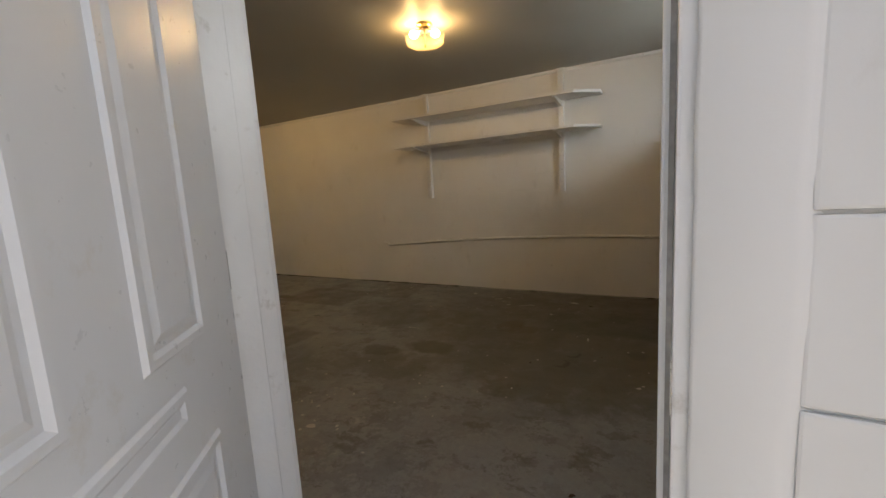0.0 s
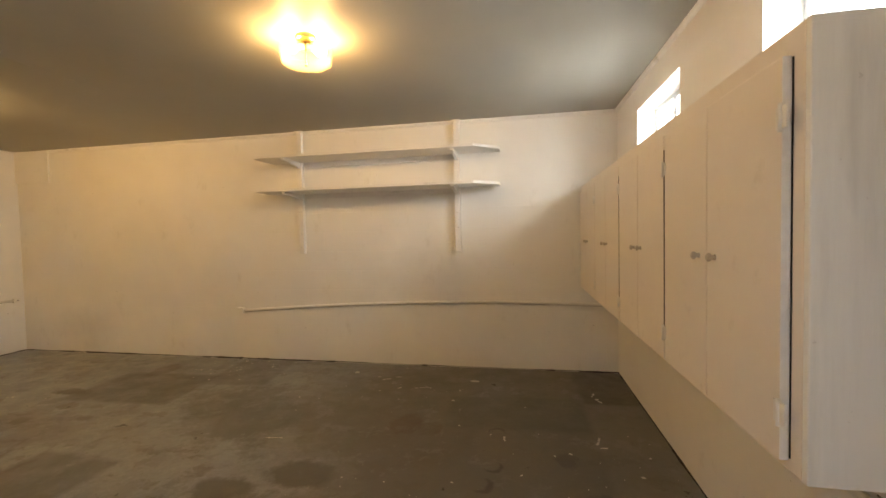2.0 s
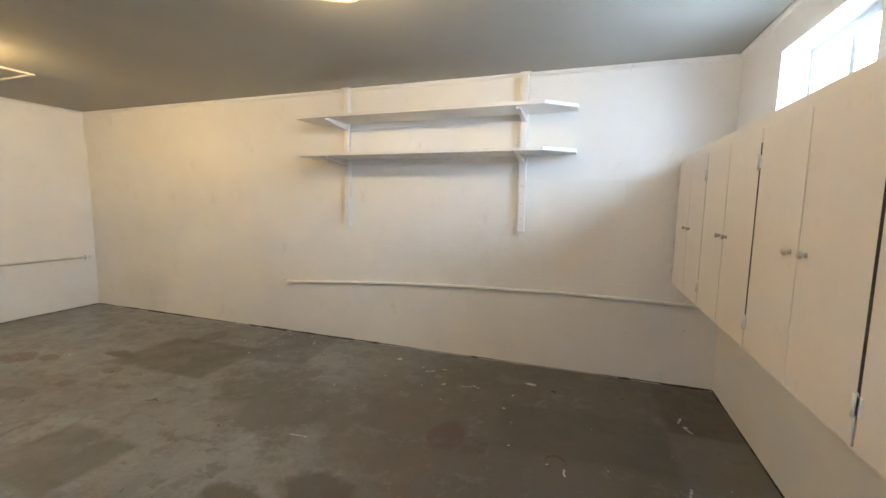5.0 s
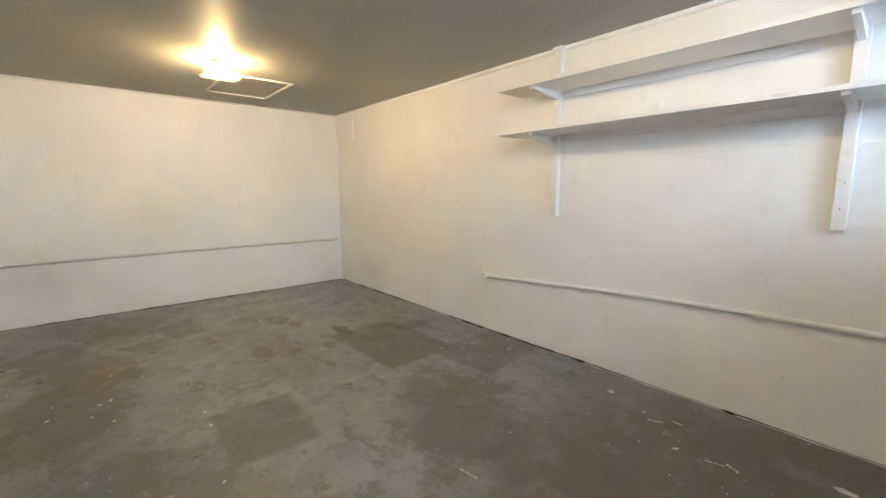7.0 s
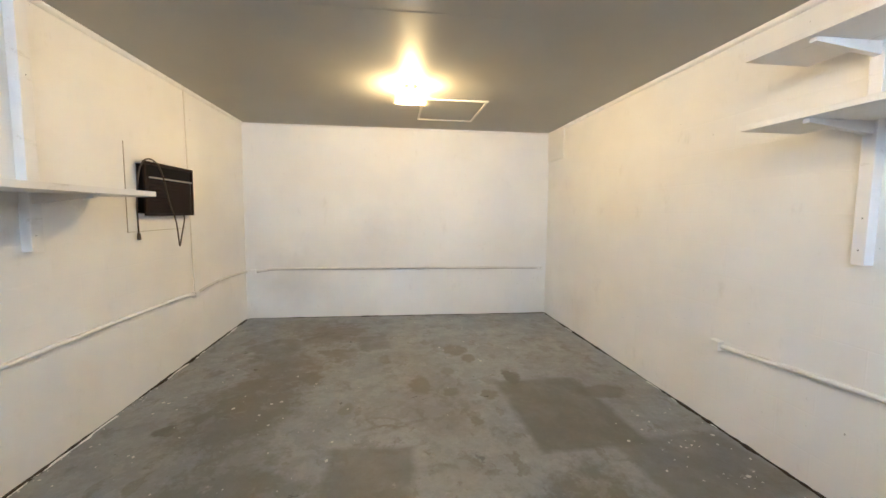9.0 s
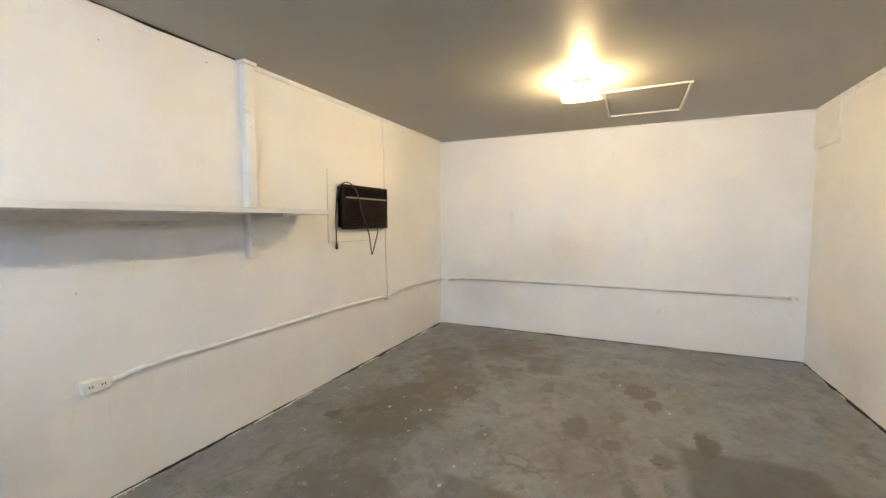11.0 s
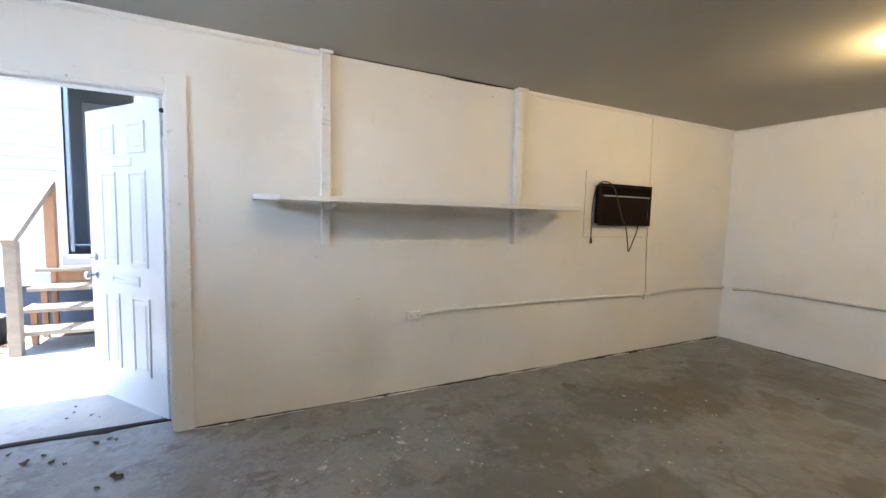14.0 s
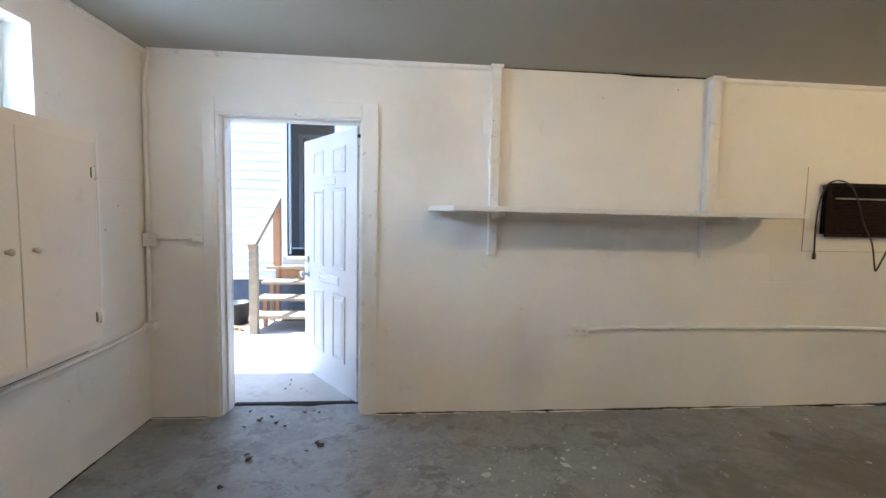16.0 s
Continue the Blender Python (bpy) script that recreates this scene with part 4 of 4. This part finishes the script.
fitting("light_switch", (-0.330, 0.015, 1.220), 0.062, 0.028, 0.052, "small white painted box beside the door")

# nails and screws left in the walls


def nail(x, y, z, way, size=0.005):
    ob = mesh("nail", spun(((size * 0.7, -0.001), (size * 0.75, 0.0006), (size * 0.6, 0.0016), (size * 0.2, 0.0019)), (0, 0, 0), way), GAP)
    ob.location = (x, y, z)
    return tagged(ob, "small rusty nail head in the white paint", "nail", "nails in the walls")


for y, z, k in ((0.43, 1.745, 0.010), (0.36, 1.28, 0.004), (0.62, 1.50, 0.003), (0.55, 1.06, 0.003), (0.25, 1.42, 0.004), (0.50, 0.45, 0.004), (0.66, 0.42, 0.003)):
    nail(0.0, y, z, (-1, 0, 0), k)
for x, z, k in ((-1.62, 0.31, 0.004), (-0.62, 0.37, 0.004), (-2.0, 0.95, 0.003), (-0.95, 1.02, 0.003), (-5.0, 0.42, 0.003), (-2.9, 0.62, 0.003)):
    nail(x, LY, z, (0, -1, 0), k)
for x, z, k in ((-5.62, 2.17, 0.004), (-3.05, 2.25, 0.004), (-2.9, 1.05, 0.004), (-2.52, 0.75, 0.004), (-1.55, 1.3, 0.003), (-3.6, 2.33, 0.005)):
    nail(x, 0.0, z, (0, 1, 0), k)
for x, y, z in ((-2.27, 0.052, 2.05), (-2.29, 0.052, 1.30), (-3.86, 0.052, 2.0), (-3.85, 0.052, 1.22)):
    nail(x, y, z, (0, 1, 0), 0.004)
for x, y, z in ((-3.125, LY - 0.05, 1.35), (-1.47, LY - 0.05, 1.38), (-1.475, LY - 0.05, 1.25), (-3.13, LY - 0.05, 1.21)):
    nail(x, y, z, (0, -1, 0), 0.004)
for x, z, k in ((-0.025, 1.42, 0.005), (-0.07, 1.44, 0.003), (-0.17, 1.36, 0.002), (-0.18, 1.31, 0.002), (-0.03, 0.92, 0.002)):
    nail(x, CY0, z, (0, -1, 0), k)

# ---- air conditioner in the wall ----
ac = thing("air_conditioner", (-5.12, 0.0, 1.31), 0, "old dark brown window air conditioner set through the wall", "air conditioner")
part("case", boxes((-0.335, 0.335, -0.28, 0.052, 0.018, 0.376), bevel=0.004), AC_BLACK, ac)
part("bezel", boxes((-0.36, 0.36, 0.052, 0.066, 0.0, 0.022), (-0.36, 0.36, 0.052, 0.066, 0.372, 0.395), (-0.36, -0.335, 0.052, 0.066, 0.022, 0.372), (0.335, 0.36, 0.052, 0.066, 0.022, 0.372), bevel=0.003), AC_BROWN, ac, "dark brown plastic bezel")
part("top_grille", boxes((-0.334, 0.334, 0.0525, 0.058, 0.292, 0.371), bevel=0.001), AC_BLACK, ac, "black outlet grille")
part("trim_strip", boxes((-0.334, 0.30, 0.0525, 0.068, 0.276, 0.287), bevel=0.002), AC_SILVER, ac, "dull silver trim strip")
for k in range(9):
    z = 0.034 + k * 0.0265
    part("louvre", boxes((-0.334, 0.30, 0.0525, 0.0615 + 0.003 * (k % 3 == 0), z, z + 0.018), bevel=0.002), AC_BROWN, ac)
part("control_panel", boxes((0.302, 0.334, 0.0525, 0.0635, 0.03, 0.287), bevel=0.002), AC_BROWN, ac)
part("power_cord", tube(B(), curve([(-0.20, 0.050, 0.012), (-0.18, 0.064, -0.04), (-0.12, 0.068, -0.16), (-0.075, 0.075, -0.235), (-0.055, 0.080, -0.245), (-0.04, 0.082, -0.20), (0.0, 0.085, -0.04), (0.08, 0.085, 0.10), (0.15, 0.085, 0.28), (0.20, 0.082, 0.365), (0.26, 0.075, 0.405), (0.335, 0.070, 0.405), (0.385, 0.06, 0.36), (0.405, 0.045, 0.25), (0.410, 0.035, 0.08), (0.400, 0.03, -0.06), (0.398, 0.03, -0.12)]), 0.0055, 8), CORD, ac, "looped brown power cord")
part("plug", tube(B(), [(0.398, 0.03, -0.115), (0.398, 0.03, -0.13), (0.398, 0.031, -0.165), (0.398, 0.031, -0.17)], [0.006, 0.011, 0.013, 0.009], 10), CORD, ac, "brown moulded plug")
frame_ob = thing("wall_patch_panel", (-5.08, 0.0, 1.20), 0, "flush white painted plywood panel around the air conditioner", "panel")
part("board", boxes((-0.375, 0.43, 0.0005, 0.004, 0, 0.1), (0.345, 0.43, 0.0005, 0.004, 0.1, 0.62), (-0.375, 0.345, 0.0005, 0.004, 0.51, 0.62)), WALL, frame_ob)
part("joint", boxes((0.43, 0.434, 0.0003, 0.0046, -0.004, 0.62), (-0.375, 0.43, 0.0003, 0.0046, -0.004, 0.0)), simple("grey_joint", (0.56, 0.51, 0.44), 0.8, vary=0.3, scale=20), frame_ob, "thin grey joint")

# ---- ceiling lamps ----


def ceiling_lamp(x, y, turn, power):
    ob = thing("ceiling_lamp", (x, y, LZ), turn, "lit ceiling lamp with a bent square glass shade", "ceiling lamp", "ceiling lamps")
    part("canopy", turned(B(), ((0.055, -0.0005), (0.055, -0.010), (0.045, -0.020), (0.016, -0.026)), 24), BRASS, ob, "round brass canopy")
    part("stem", tube(B(), [(0, 0, -0.03), (0, 0, -0.145)], 0.005, 8), BRASS, ob)
    for s in (-1, 1):
        part("socket", tube(B(), [(s * 0.008, 0, -0.050), (s * 0.052, 0, -0.066)], 0.016, 12), OUTLET, ob)
        bm = bmesh.new()
        bmesh.ops.create_uvsphere(bm, u_segments=16, v_segments=10, radius=0.028)
        for v in bm.verts:
            v.co = Vector((s * 0.078 + v.co.x * 1.15, v.co.y, -0.070 + v.co.z))
        for f in bm.faces:
            f.smooth = True
        bulb = part("bulb", bm, BULB, ob, "glowing warm bulb")
        bulb.visible_shadow = False
        lamp = bpy.data.lights.new("bulb_light", 'POINT')
        lamp.energy, lamp.color, lamp.shadow_soft_size = power, BULB_COLOUR, 0.03
        lo = new("bulb_light", lamp)
        lo.parent = ob
        lo.location = (s * 0.078, 0, -0.074)
    bm = B()
    n, half = 14, 0.138
    grid = []
    for i in range(n + 1):
        row = []
        for j in range(n + 1):
            u, v = 2 * i / n - 1, 2 * j / n - 1
            lift = 0.03 * max(0, abs(u) - 0.45) ** 1.6 / 0.55 ** 1.6 + 0.012 * max(0, abs(v) - 0.6)
            row.append(bm.verts.new((u * half, v * half, -0.135 + lift - 0.010 * (1 - u * u))))
        grid.append(row)
    for i in range(n):
        for j in range(n):
            bm.faces.new((grid[i][j], grid[i + 1][j], grid[i + 1][j + 1], grid[i][j + 1])).smooth = True
    bmesh.ops.solidify(bm, geom=bm.faces[:], thickness=0.004)
    part("shade", bm, SHADE, ob, "bent square frosted glass shade")
    part("finial", turned(B(), ((0.009, -0.160), (0.010, -0.154), (0.005, -0.1455))), BRASS, ob, "small brass finial")
    return ob


ceiling_lamp(-2.03, 2.02, 29, BULB_POWER * 0.38)
ceiling_lamp(-5.15, 1.97, 0, BULB_POWER)

# attic hatch
hatch = thing("attic_hatch", (-5.93, 2.41, LZ), 0, "flush ceiling hatch framed in thin pale moulding", "hatch")
part("board", boxes((-0.40, 0.40, -0.28, 0.28, -0.006, -0.0005)), CEIL, hatch)
HX, HY = 0.43, 0.315
HATCH = simple("hatch_moulding_paint", (0.66, 0.63, 0.58), 0.5, vary=0.08, scale=8)
part("moulding", boxes((-HX, HX, HY - 0.022, HY, -0.016, -0.0008), bevel=0.004), HATCH, hatch)
part("moulding", boxes((-HX, HX, -HY, -HY + 0.022, -0.016, -0.0008), bevel=0.004), HATCH, hatch)
part("moulding", boxes((-HX, -HX + 0.022, -HY + 0.0225, HY - 0.0225, -0.016, -0.0008), bevel=0.004), HATCH, hatch)
part("moulding", boxes((HX - 0.022, HX, -HY + 0.0225, HY - 0.0225, -0.016, -0.0008), bevel=0.004), HATCH, hatch)

# ---- outdoors ----
structure("ground", boxes((-200, 200, -200, 200, -0.6, GROUND - 0.03)), SOIL, "dry brown soil ground", "ground")
structure("pavement", boxes((-4.0, 0.33, -2.75, -TH + 0.015, -0.3, GROUND)), PAVE, "pale sunlit concrete path by the door", "pavement")

house = thing("house", (0, -3.25, 0), 0, "white clapboard house with an open back door", "house")
HD0, HD1, HZ0, HZ1 = -0.66, 0.03, 0.80, 2.85
part("wall", holed(B(), "x", -3.5, 6.0, -0.14, 0.0, 0.46, 3.1, [(HD0, HD1, HZ0, HZ1)]), SIDING, house)
part("foundation", boxes((-3.5, 6.0, -0.12, -0.03, -0.1, 0.459)), FOUND, house, "blue-grey painted foundation wall")
for k in range(20):
    z = 0.46 + k * 0.13
    for a, b in ((HD1 + 0.055, 5.99), (-3.49, HD0 - 0.055)):
        bm = B()
        prof = ((0.0005, z), (0.022, z), (0.006, z + 0.1295), (0.0005, z + 0.1295))
        ends = [[bm.verts.new((x, y, zz)) for y, zz in prof] for x in (a, b)]
        for i in range(4):
            bm.faces.new((ends[0][i], ends[0][(i + 1) % 4], ends[1][(i + 1) % 4], ends[1][i]))
        bm.faces.new(ends[0]), bm.faces.new(list(reversed(ends[1])))
        bmesh.ops.recalc_face_normals(bm, faces=bm.faces[:])
        part("siding_board", bm, SIDING, house)
part("door_frame", boxes((HD1, HD1 + 0.055, -0.14, 0.03, HZ0, HZ1), (HD0 - 0.055, HD0, -0.14, 0.03, HZ0, HZ1), (HD0 - 0.055, HD1 + 0.055, -0.14, 0.03, HZ1, HZ1 + 0.06), bevel=0.004), TRIM, house)
part("inner_frame", boxes((HD1 - 0.035, HD1 - 0.0005, -0.09, -0.05, HZ0 + 0.03, HZ1), (HD0 + 0.0005, HD0 + 0.035, -0.09, -0.05, HZ0 + 0.03, HZ1), bevel=0.003), ALU, house, "dull metal storm door frame")
part("door_sill", boxes((HD0, HD1, -0.14, 0.05, HZ0 - 0.04, HZ0), bevel=0.004), TRIM, house)
part("inner_floor", boxes((-2.2, 1.4, -3.4, -0.141, HZ0 - 0.2, HZ0 - 0.02)), DARKFLOOR, house)
part("inner_wall", boxes((1.4, 1.5, -3.4, -0.141, HZ0, 3.1), (-2.3, -2.2, -3.4, -0.141, HZ0, 3.1), (-2.2, 1.4, -1.75, -1.65, HZ0, 3.1)), GREYWALL, house, "grey painted inner walls")
part("inner_ceiling", boxes((-2.3, 1.5, -3.5, -0.141, 3.1, 3.2)), GREYWALL, house)
part("inner_door", boxes((-0.42, 0.20, -1.645, -1.61, HZ0, HZ0 + 1.98), bevel=0.004), SIDING, house)
part("inner_casing", boxes((0.205, 0.28, -1.649, -1.60, HZ0, HZ0 + 2.05), (-0.50, -0.425, -1.649, -1.60, HZ0, HZ0 + 2.05), (-0.425, 0.205, -1.649, -1.60, HZ0 + 1.985, HZ0 + 2.05), bevel=0.004), TRIM, house)
part("roof", boxes((-3.8, 6.3, -4.5, 0.06, 3.201, 3.35), bevel=0.01), ROOF, house)

stairs = thing("porch_steps", (0.1, -2.2, GROUND), 0, "weathered wooden steps with a handrail to the house door", "steps")
TREADS = [(0.0, 0.205), (-0.26, 0.372), (-0.52, 0.54), (-0.78, 0.71)]
for k, (y, z) in enumerate(TREADS):
    part("tread", boxes((-1.05, 0.075 + 0.02 * k, y - 0.30 if k < 3 else y - 0.22, y + 0.02, z - 0.038, z), bevel=0.005), WOOD, stairs)
    if k:
        part("leg", boxes((-0.03, 0.02, y - 0.06, y - 0.02, 0, z - 0.0385), bevel=0.004), WOOD_NEW, stairs)
part("riser", boxes((-1.0, -0.03, -0.84, -0.82, 0.545, 0.67), bevel=0.002), WOOD_NEW, stairs, "reddish board under the top tread")
for sx in (-0.95,):
    bm = B()
    k = [(0.0, 0.0), (0.0, 0.16), (-0.78, 0.665), (-0.99, 0.665), (-0.99, 0.45), (-0.25, 0.0)]
    lo = [bm.verts.new((sx, y, z)) for y, z in k]
    hi = [bm.verts.new((sx + 0.038, y, z)) for y, z in k]
    bm.faces.new(lo), bm.faces.new(list(reversed(hi)))
    for i in range(6):
        bm.faces.new((lo[i], hi[i], hi[(i + 1) % 6], lo[(i + 1) % 6]))
    bmesh.ops.recalc_face_normals(bm, faces=bm.faces[:])
    part("stringer", bm, WOOD, stairs)
part("post", boxes((-0.045, 0.045, 0.021, 0.105, 0, 1.055), bevel=0.006), WOOD, stairs)
part("post", boxes((-0.045, 0.045, -0.80 - 0.06, -0.80 + 0.03, 0.7105, 1.60), bevel=0.006), WOOD_NEW, stairs)
bm = B()
box(bm, -0.045, 0.045, -0.60, 0.62, -0.02, 0.02, 0.005)
bmesh.ops.transform(bm, matrix=Matrix.Translation((0, -0.37, 1.35)) @ Matrix.Rotation(math.atan2(-0.56, 0.93), 4, 'X') @ Matrix.Diagonal((1, 0.93, 1.6, 1)), verts=bm.verts[:])
part("handrail", bm, WOOD, stairs)


def nursery_pot(x, y, r, h):
    ob = thing("plant_pot", (x, y, GROUND - 0.03), 0, "empty black plastic nursery pot by the steps", "pot", "pots by the steps")
    part("pot", turned(B(), ((r * 0.75, 0.0), (r * 0.98, h - 0.03), (r * 1.06, h - 0.03), (r * 1.06, h), (r * 0.95, h), (r * 0.72, 0.03))), POT, ob)


nursery_pot(0.52, -2.75, 0.14, 0.29)
nursery_pot(0.80, -2.70, 0.13, 0.25)

# ---- litter ----


def dry_leaf(x, y, z, size, seed):
    rnd = random.Random(seed)
    bm = B()
    n = 6
    mid = []
    edge_a, edge_b = [], []
    for i in range(n + 1):
        t = i / n
        w = size * 0.42 * math.sin(math.pi * min(1, t * 0.95 + 0.03)) ** 0.8 * (0.7 + 0.5 * rnd.random())
        curl = size * 0.22 * math.sin(t * 3.0 + rnd.random())
        mid.append(bm.verts.new(((t - 0.5) * size, 0, 0.002 + max(0, curl) * 0.5)))
        edge_a.append(bm.verts.new(((t - 0.5) * size, w, 0.003 + max(0, curl) + rnd.uniform(0, 0.2) * size)))
        edge_b.append(bm.verts.new(((t - 0.5) * size, -w, 0.003 + rnd.uniform(0, 0.12) * size)))
    for i in range(n):
        bm.faces.new((mid[i], mid[i + 1], edge_a[i + 1], edge_a[i]))
        bm.faces.new((edge_b[i], edge_b[i + 1], mid[i + 1], mid[i]))
    bmesh.ops.recalc_face_normals(bm, faces=bm.faces[:])
    ob = mesh("dry_leaf", bm, LEAF)
    ob.matrix_world = pose(x, y, z, 0, 0, rnd.uniform(0, 360))
    return tagged(ob, "curled dry brown leaf lying on the concrete", "leaf", "leaves blown in at the door")


for k, (x, y, s) in enumerate(((-0.73, 0.07, 0.05), (-0.85, 0.11, 0.035), (-0.79, 0.02, 0.03), (-1.2, 0.40, 0.055), (-1.17, 0.37, 0.04), (-0.83, 0.53, 0.05), (-0.80, 0.48, 0.03), (-0.78, 0.77, 0.03), (-1.0, -0.03, 0.04), (-1.06, -0.05, 0.03), (-1.1, -0.02, 0.025), (-0.92, 0.16, 0.025), (-0.66, 0.16, 0.03), (-1.13, 0.46, 0.03), (-0.62, -0.06, 0.03))):
    dry_leaf(x, y, 0.001, s, 50 + k)
rnd = random.Random(77)
for k in range(7):
    dry_leaf(rnd.uniform(-1.3, -0.6), rnd.uniform(-0.75, -0.28), GROUND + 0.001, rnd.uniform(0.012, 0.028), 90 + k)

# drifted leaves beside the steps
bm = B()
rnd = random.Random(31)
for _ in range(220):
    x, y = rnd.gauss(0.36, 0.16), rnd.gauss(-2.38, 0.16)
    z = GROUND + 0.002 if x < 0.33 else GROUND - 0.028
    if y < -2.55 or (x < 0.16 and y < -2.1) or y > -2.0:
        continue
    a, q, c = rnd.uniform(0, 6.28), rnd.uniform(0.012, 0.035), rnd.uniform(0.002, 0.014)
    u, v = Vector((math.cos(a), math.sin(a), 0)) * q, Vector((-math.sin(a), math.cos(a), 0)) * q * rnd.uniform(0.35, 0.6)
    o = Vector((x, y, z + rnd.uniform(0, 0.012)))
    p = [bm.verts.new(o + d) for d in (-u, -u * 0.2 + v + Vector((0, 0, c)), u, -u * 0.2 - v + Vector((0, 0, c * 0.6)))]
    bm.faces.new((p[0], p[1], p[2])), bm.faces.new((p[0], p[2], p[3]))
tagged(mesh("leaf_litter", bm, simple("tan_leaf_litter", (0.24, 0.15, 0.08), 0.85, vary=0.45, scale=18, bump=0.4)), "drift of dry tan leaves beside the steps", "leaves", kind="stuff")

# pale paint flakes and crumbs on the slab
bm = B()
rnd = random.Random(5)


def flake(x, y, size):
    n = rnd.randint(4, 7)
    a0 = rnd.uniform(0, 6.28)
    st = rnd.uniform(0.4, 1.0)
    ring = []
    for i in range(n):
        a = 2 * math.pi * i / n
        r = size * rnd.uniform(0.6, 1.1)
        u, v = r * math.cos(a), r * st * math.sin(a)
        ring.append((x + u * math.cos(a0) - v * math.sin(a0), y + u * math.sin(a0) + v * math.cos(a0)))
    lo = [bm.verts.new((p, q, 0.0003)) for p, q in ring]
    hi = [bm.verts.new((x + (p - x) * 0.85, y + (q - y) * 0.85, 0.0025)) for p, q in ring]
    bm.faces.new(hi)
    for i in range(n):
        bm.faces.new((lo[i], lo[(i + 1) % n], hi[(i + 1) % n], hi[i]))


for x, y, spread, count, size in ((-2.6, 0.75, 0.7, 50, 0.013), (-4.3, 1.3, 0.9, 30, 0.011), (-3.6, 3.55, 0.5, 45, 0.012), (-5.6, 2.6, 1.0, 35, 0.010), (-1.8, 3.2, 0.8, 30, 0.010), (-0.4, 2.3, 0.6, 20, 0.010), (-1.6, 1.6, 0.9, 30, 0.008), (-4.0, 0.35, 1.5, 50, 0.009)):
    for _ in range(count):
        fx, fy = rnd.gauss(x, spread * 0.5), rnd.gauss(y, spread * 0.35)
        if LX + 0.05 < fx < -0.05 and 0.05 < fy < LY - 0.05:
            flake(fx, fy, size * rnd.choice((0.3, 0.4, 0.5, 0.6, 0.8, 1.0, 1.5)))
for _ in range(150):
    fx = rnd.uniform(LX + 0.1, -1.55)
    flake(fx, 0.012 + abs(rnd.gauss(0, 0.022)), rnd.choice((0.003, 0.004, 0.006, 0.009)))
for fx, fy, fs in ((-2.15, 0.73, 0.035), (-2.45, 3.60, 0.03), (-1.92, 3.26, 0.025), (-0.31, 3.22, 0.02), (-0.32, 3.32, 0.02), (-2.62, 0.66, 0.04), (-1.3, 3.5, 0.05), (-0.6, 1.8, 0.02), (-4.48, 0.97, 0.015)):
    flake(fx, fy, fs)
for fx, fy, turn, long in ((-0.33, 3.30, 70, 0.07), (-0.30, 3.18, 120, 0.04), (-0.42, 2.55, 75, 0.08), (-0.40, 2.47, 10, 0.03), (-1.75, 3.28, 15, 0.08), (-1.68, 3.30, 150, 0.06), (-2.1, 3.45, 25, 0.07), (-2.0, 3.52, 5, 0.05), (-2.5, 2.3, 8, 0.10), (-1.0, 2.5, 100, 0.05)):
    for k in range(9):
        q = (k / 8 - 0.5) * long
        flake(fx + q * math.cos(radians(turn)) + rnd.uniform(-0.004, 0.004), fy + q * math.sin(radians(turn)), rnd.uniform(0.005, 0.010))
bmesh.ops.recalc_face_normals(bm, faces=bm.faces[:])
tagged(mesh("paint_flakes", bm, FLAKE), "scattered pale paint flakes on the slab", "debris", kind="stuff")

# ---- outer face of the block wall by the door ----
bm = B()
rows = []
for k in range(124):
    z = GROUND + 0.02 * k
    e = -0.352 + 0.007 * noise.noise(Vector((3.0, 1.0, z * 4.0))) + 0.004 * noise.noise(Vector((1.0, 5.0, z * 19.0)))
    d = TH + 0.0105 + 0.002 * noise.noise(Vector((7.0, 2.0, z * 9.0)))
    i0 = DOOR[1] - 0.006 + 0.002 * noise.noise(Vector((9.0, 2.0, z * 13.0)))
    rows.append([bm.verts.new(p) for p in ((i0, -TH - 0.0005, z), (i0, -d + 0.002, z), (i0 + 0.004, -d, z), (e - 0.012, -d, z), (e - 0.004, -d + 0.003, z), (e + 0.004, -TH - 0.0036, z), (e + 0.012, -TH - 0.001, z))])
for ra, rb in zip(rows, rows[1:]):
    for k in range(6):
        bm.faces.new((ra[k], ra[k + 1], rb[k + 1], rb[k])).smooth = True
bmesh.ops.recalc_face_normals(bm, faces=bm.faces[:])
strip = part("door_reveal", bm, WALL_OUT, wall_south, "rough white mortar strip beside the door frame")
widths = {}
for k in range(12):
    z0 = GROUND + 0.2 * k + 0.004
    x = -0.349
    for w in ((0.39, 0.145) if k % 2 == 0 else (0.19, 0.345)):
        if w not in widths:
            data = bpy.data.meshes.new("block")
            bb = box(B(), 0, w, -0.0048, -0.0005, 0, 0.1965, 0.0038)
            bb.to_mesh(data)
            bb.free()
            data.materials.append(WALL_OUT)
            widths[w] = data
        ob = new("block", widths[w])
        ob.parent = wall_south
        ob.location = (x, -TH, z0)
        x += w + 0.003
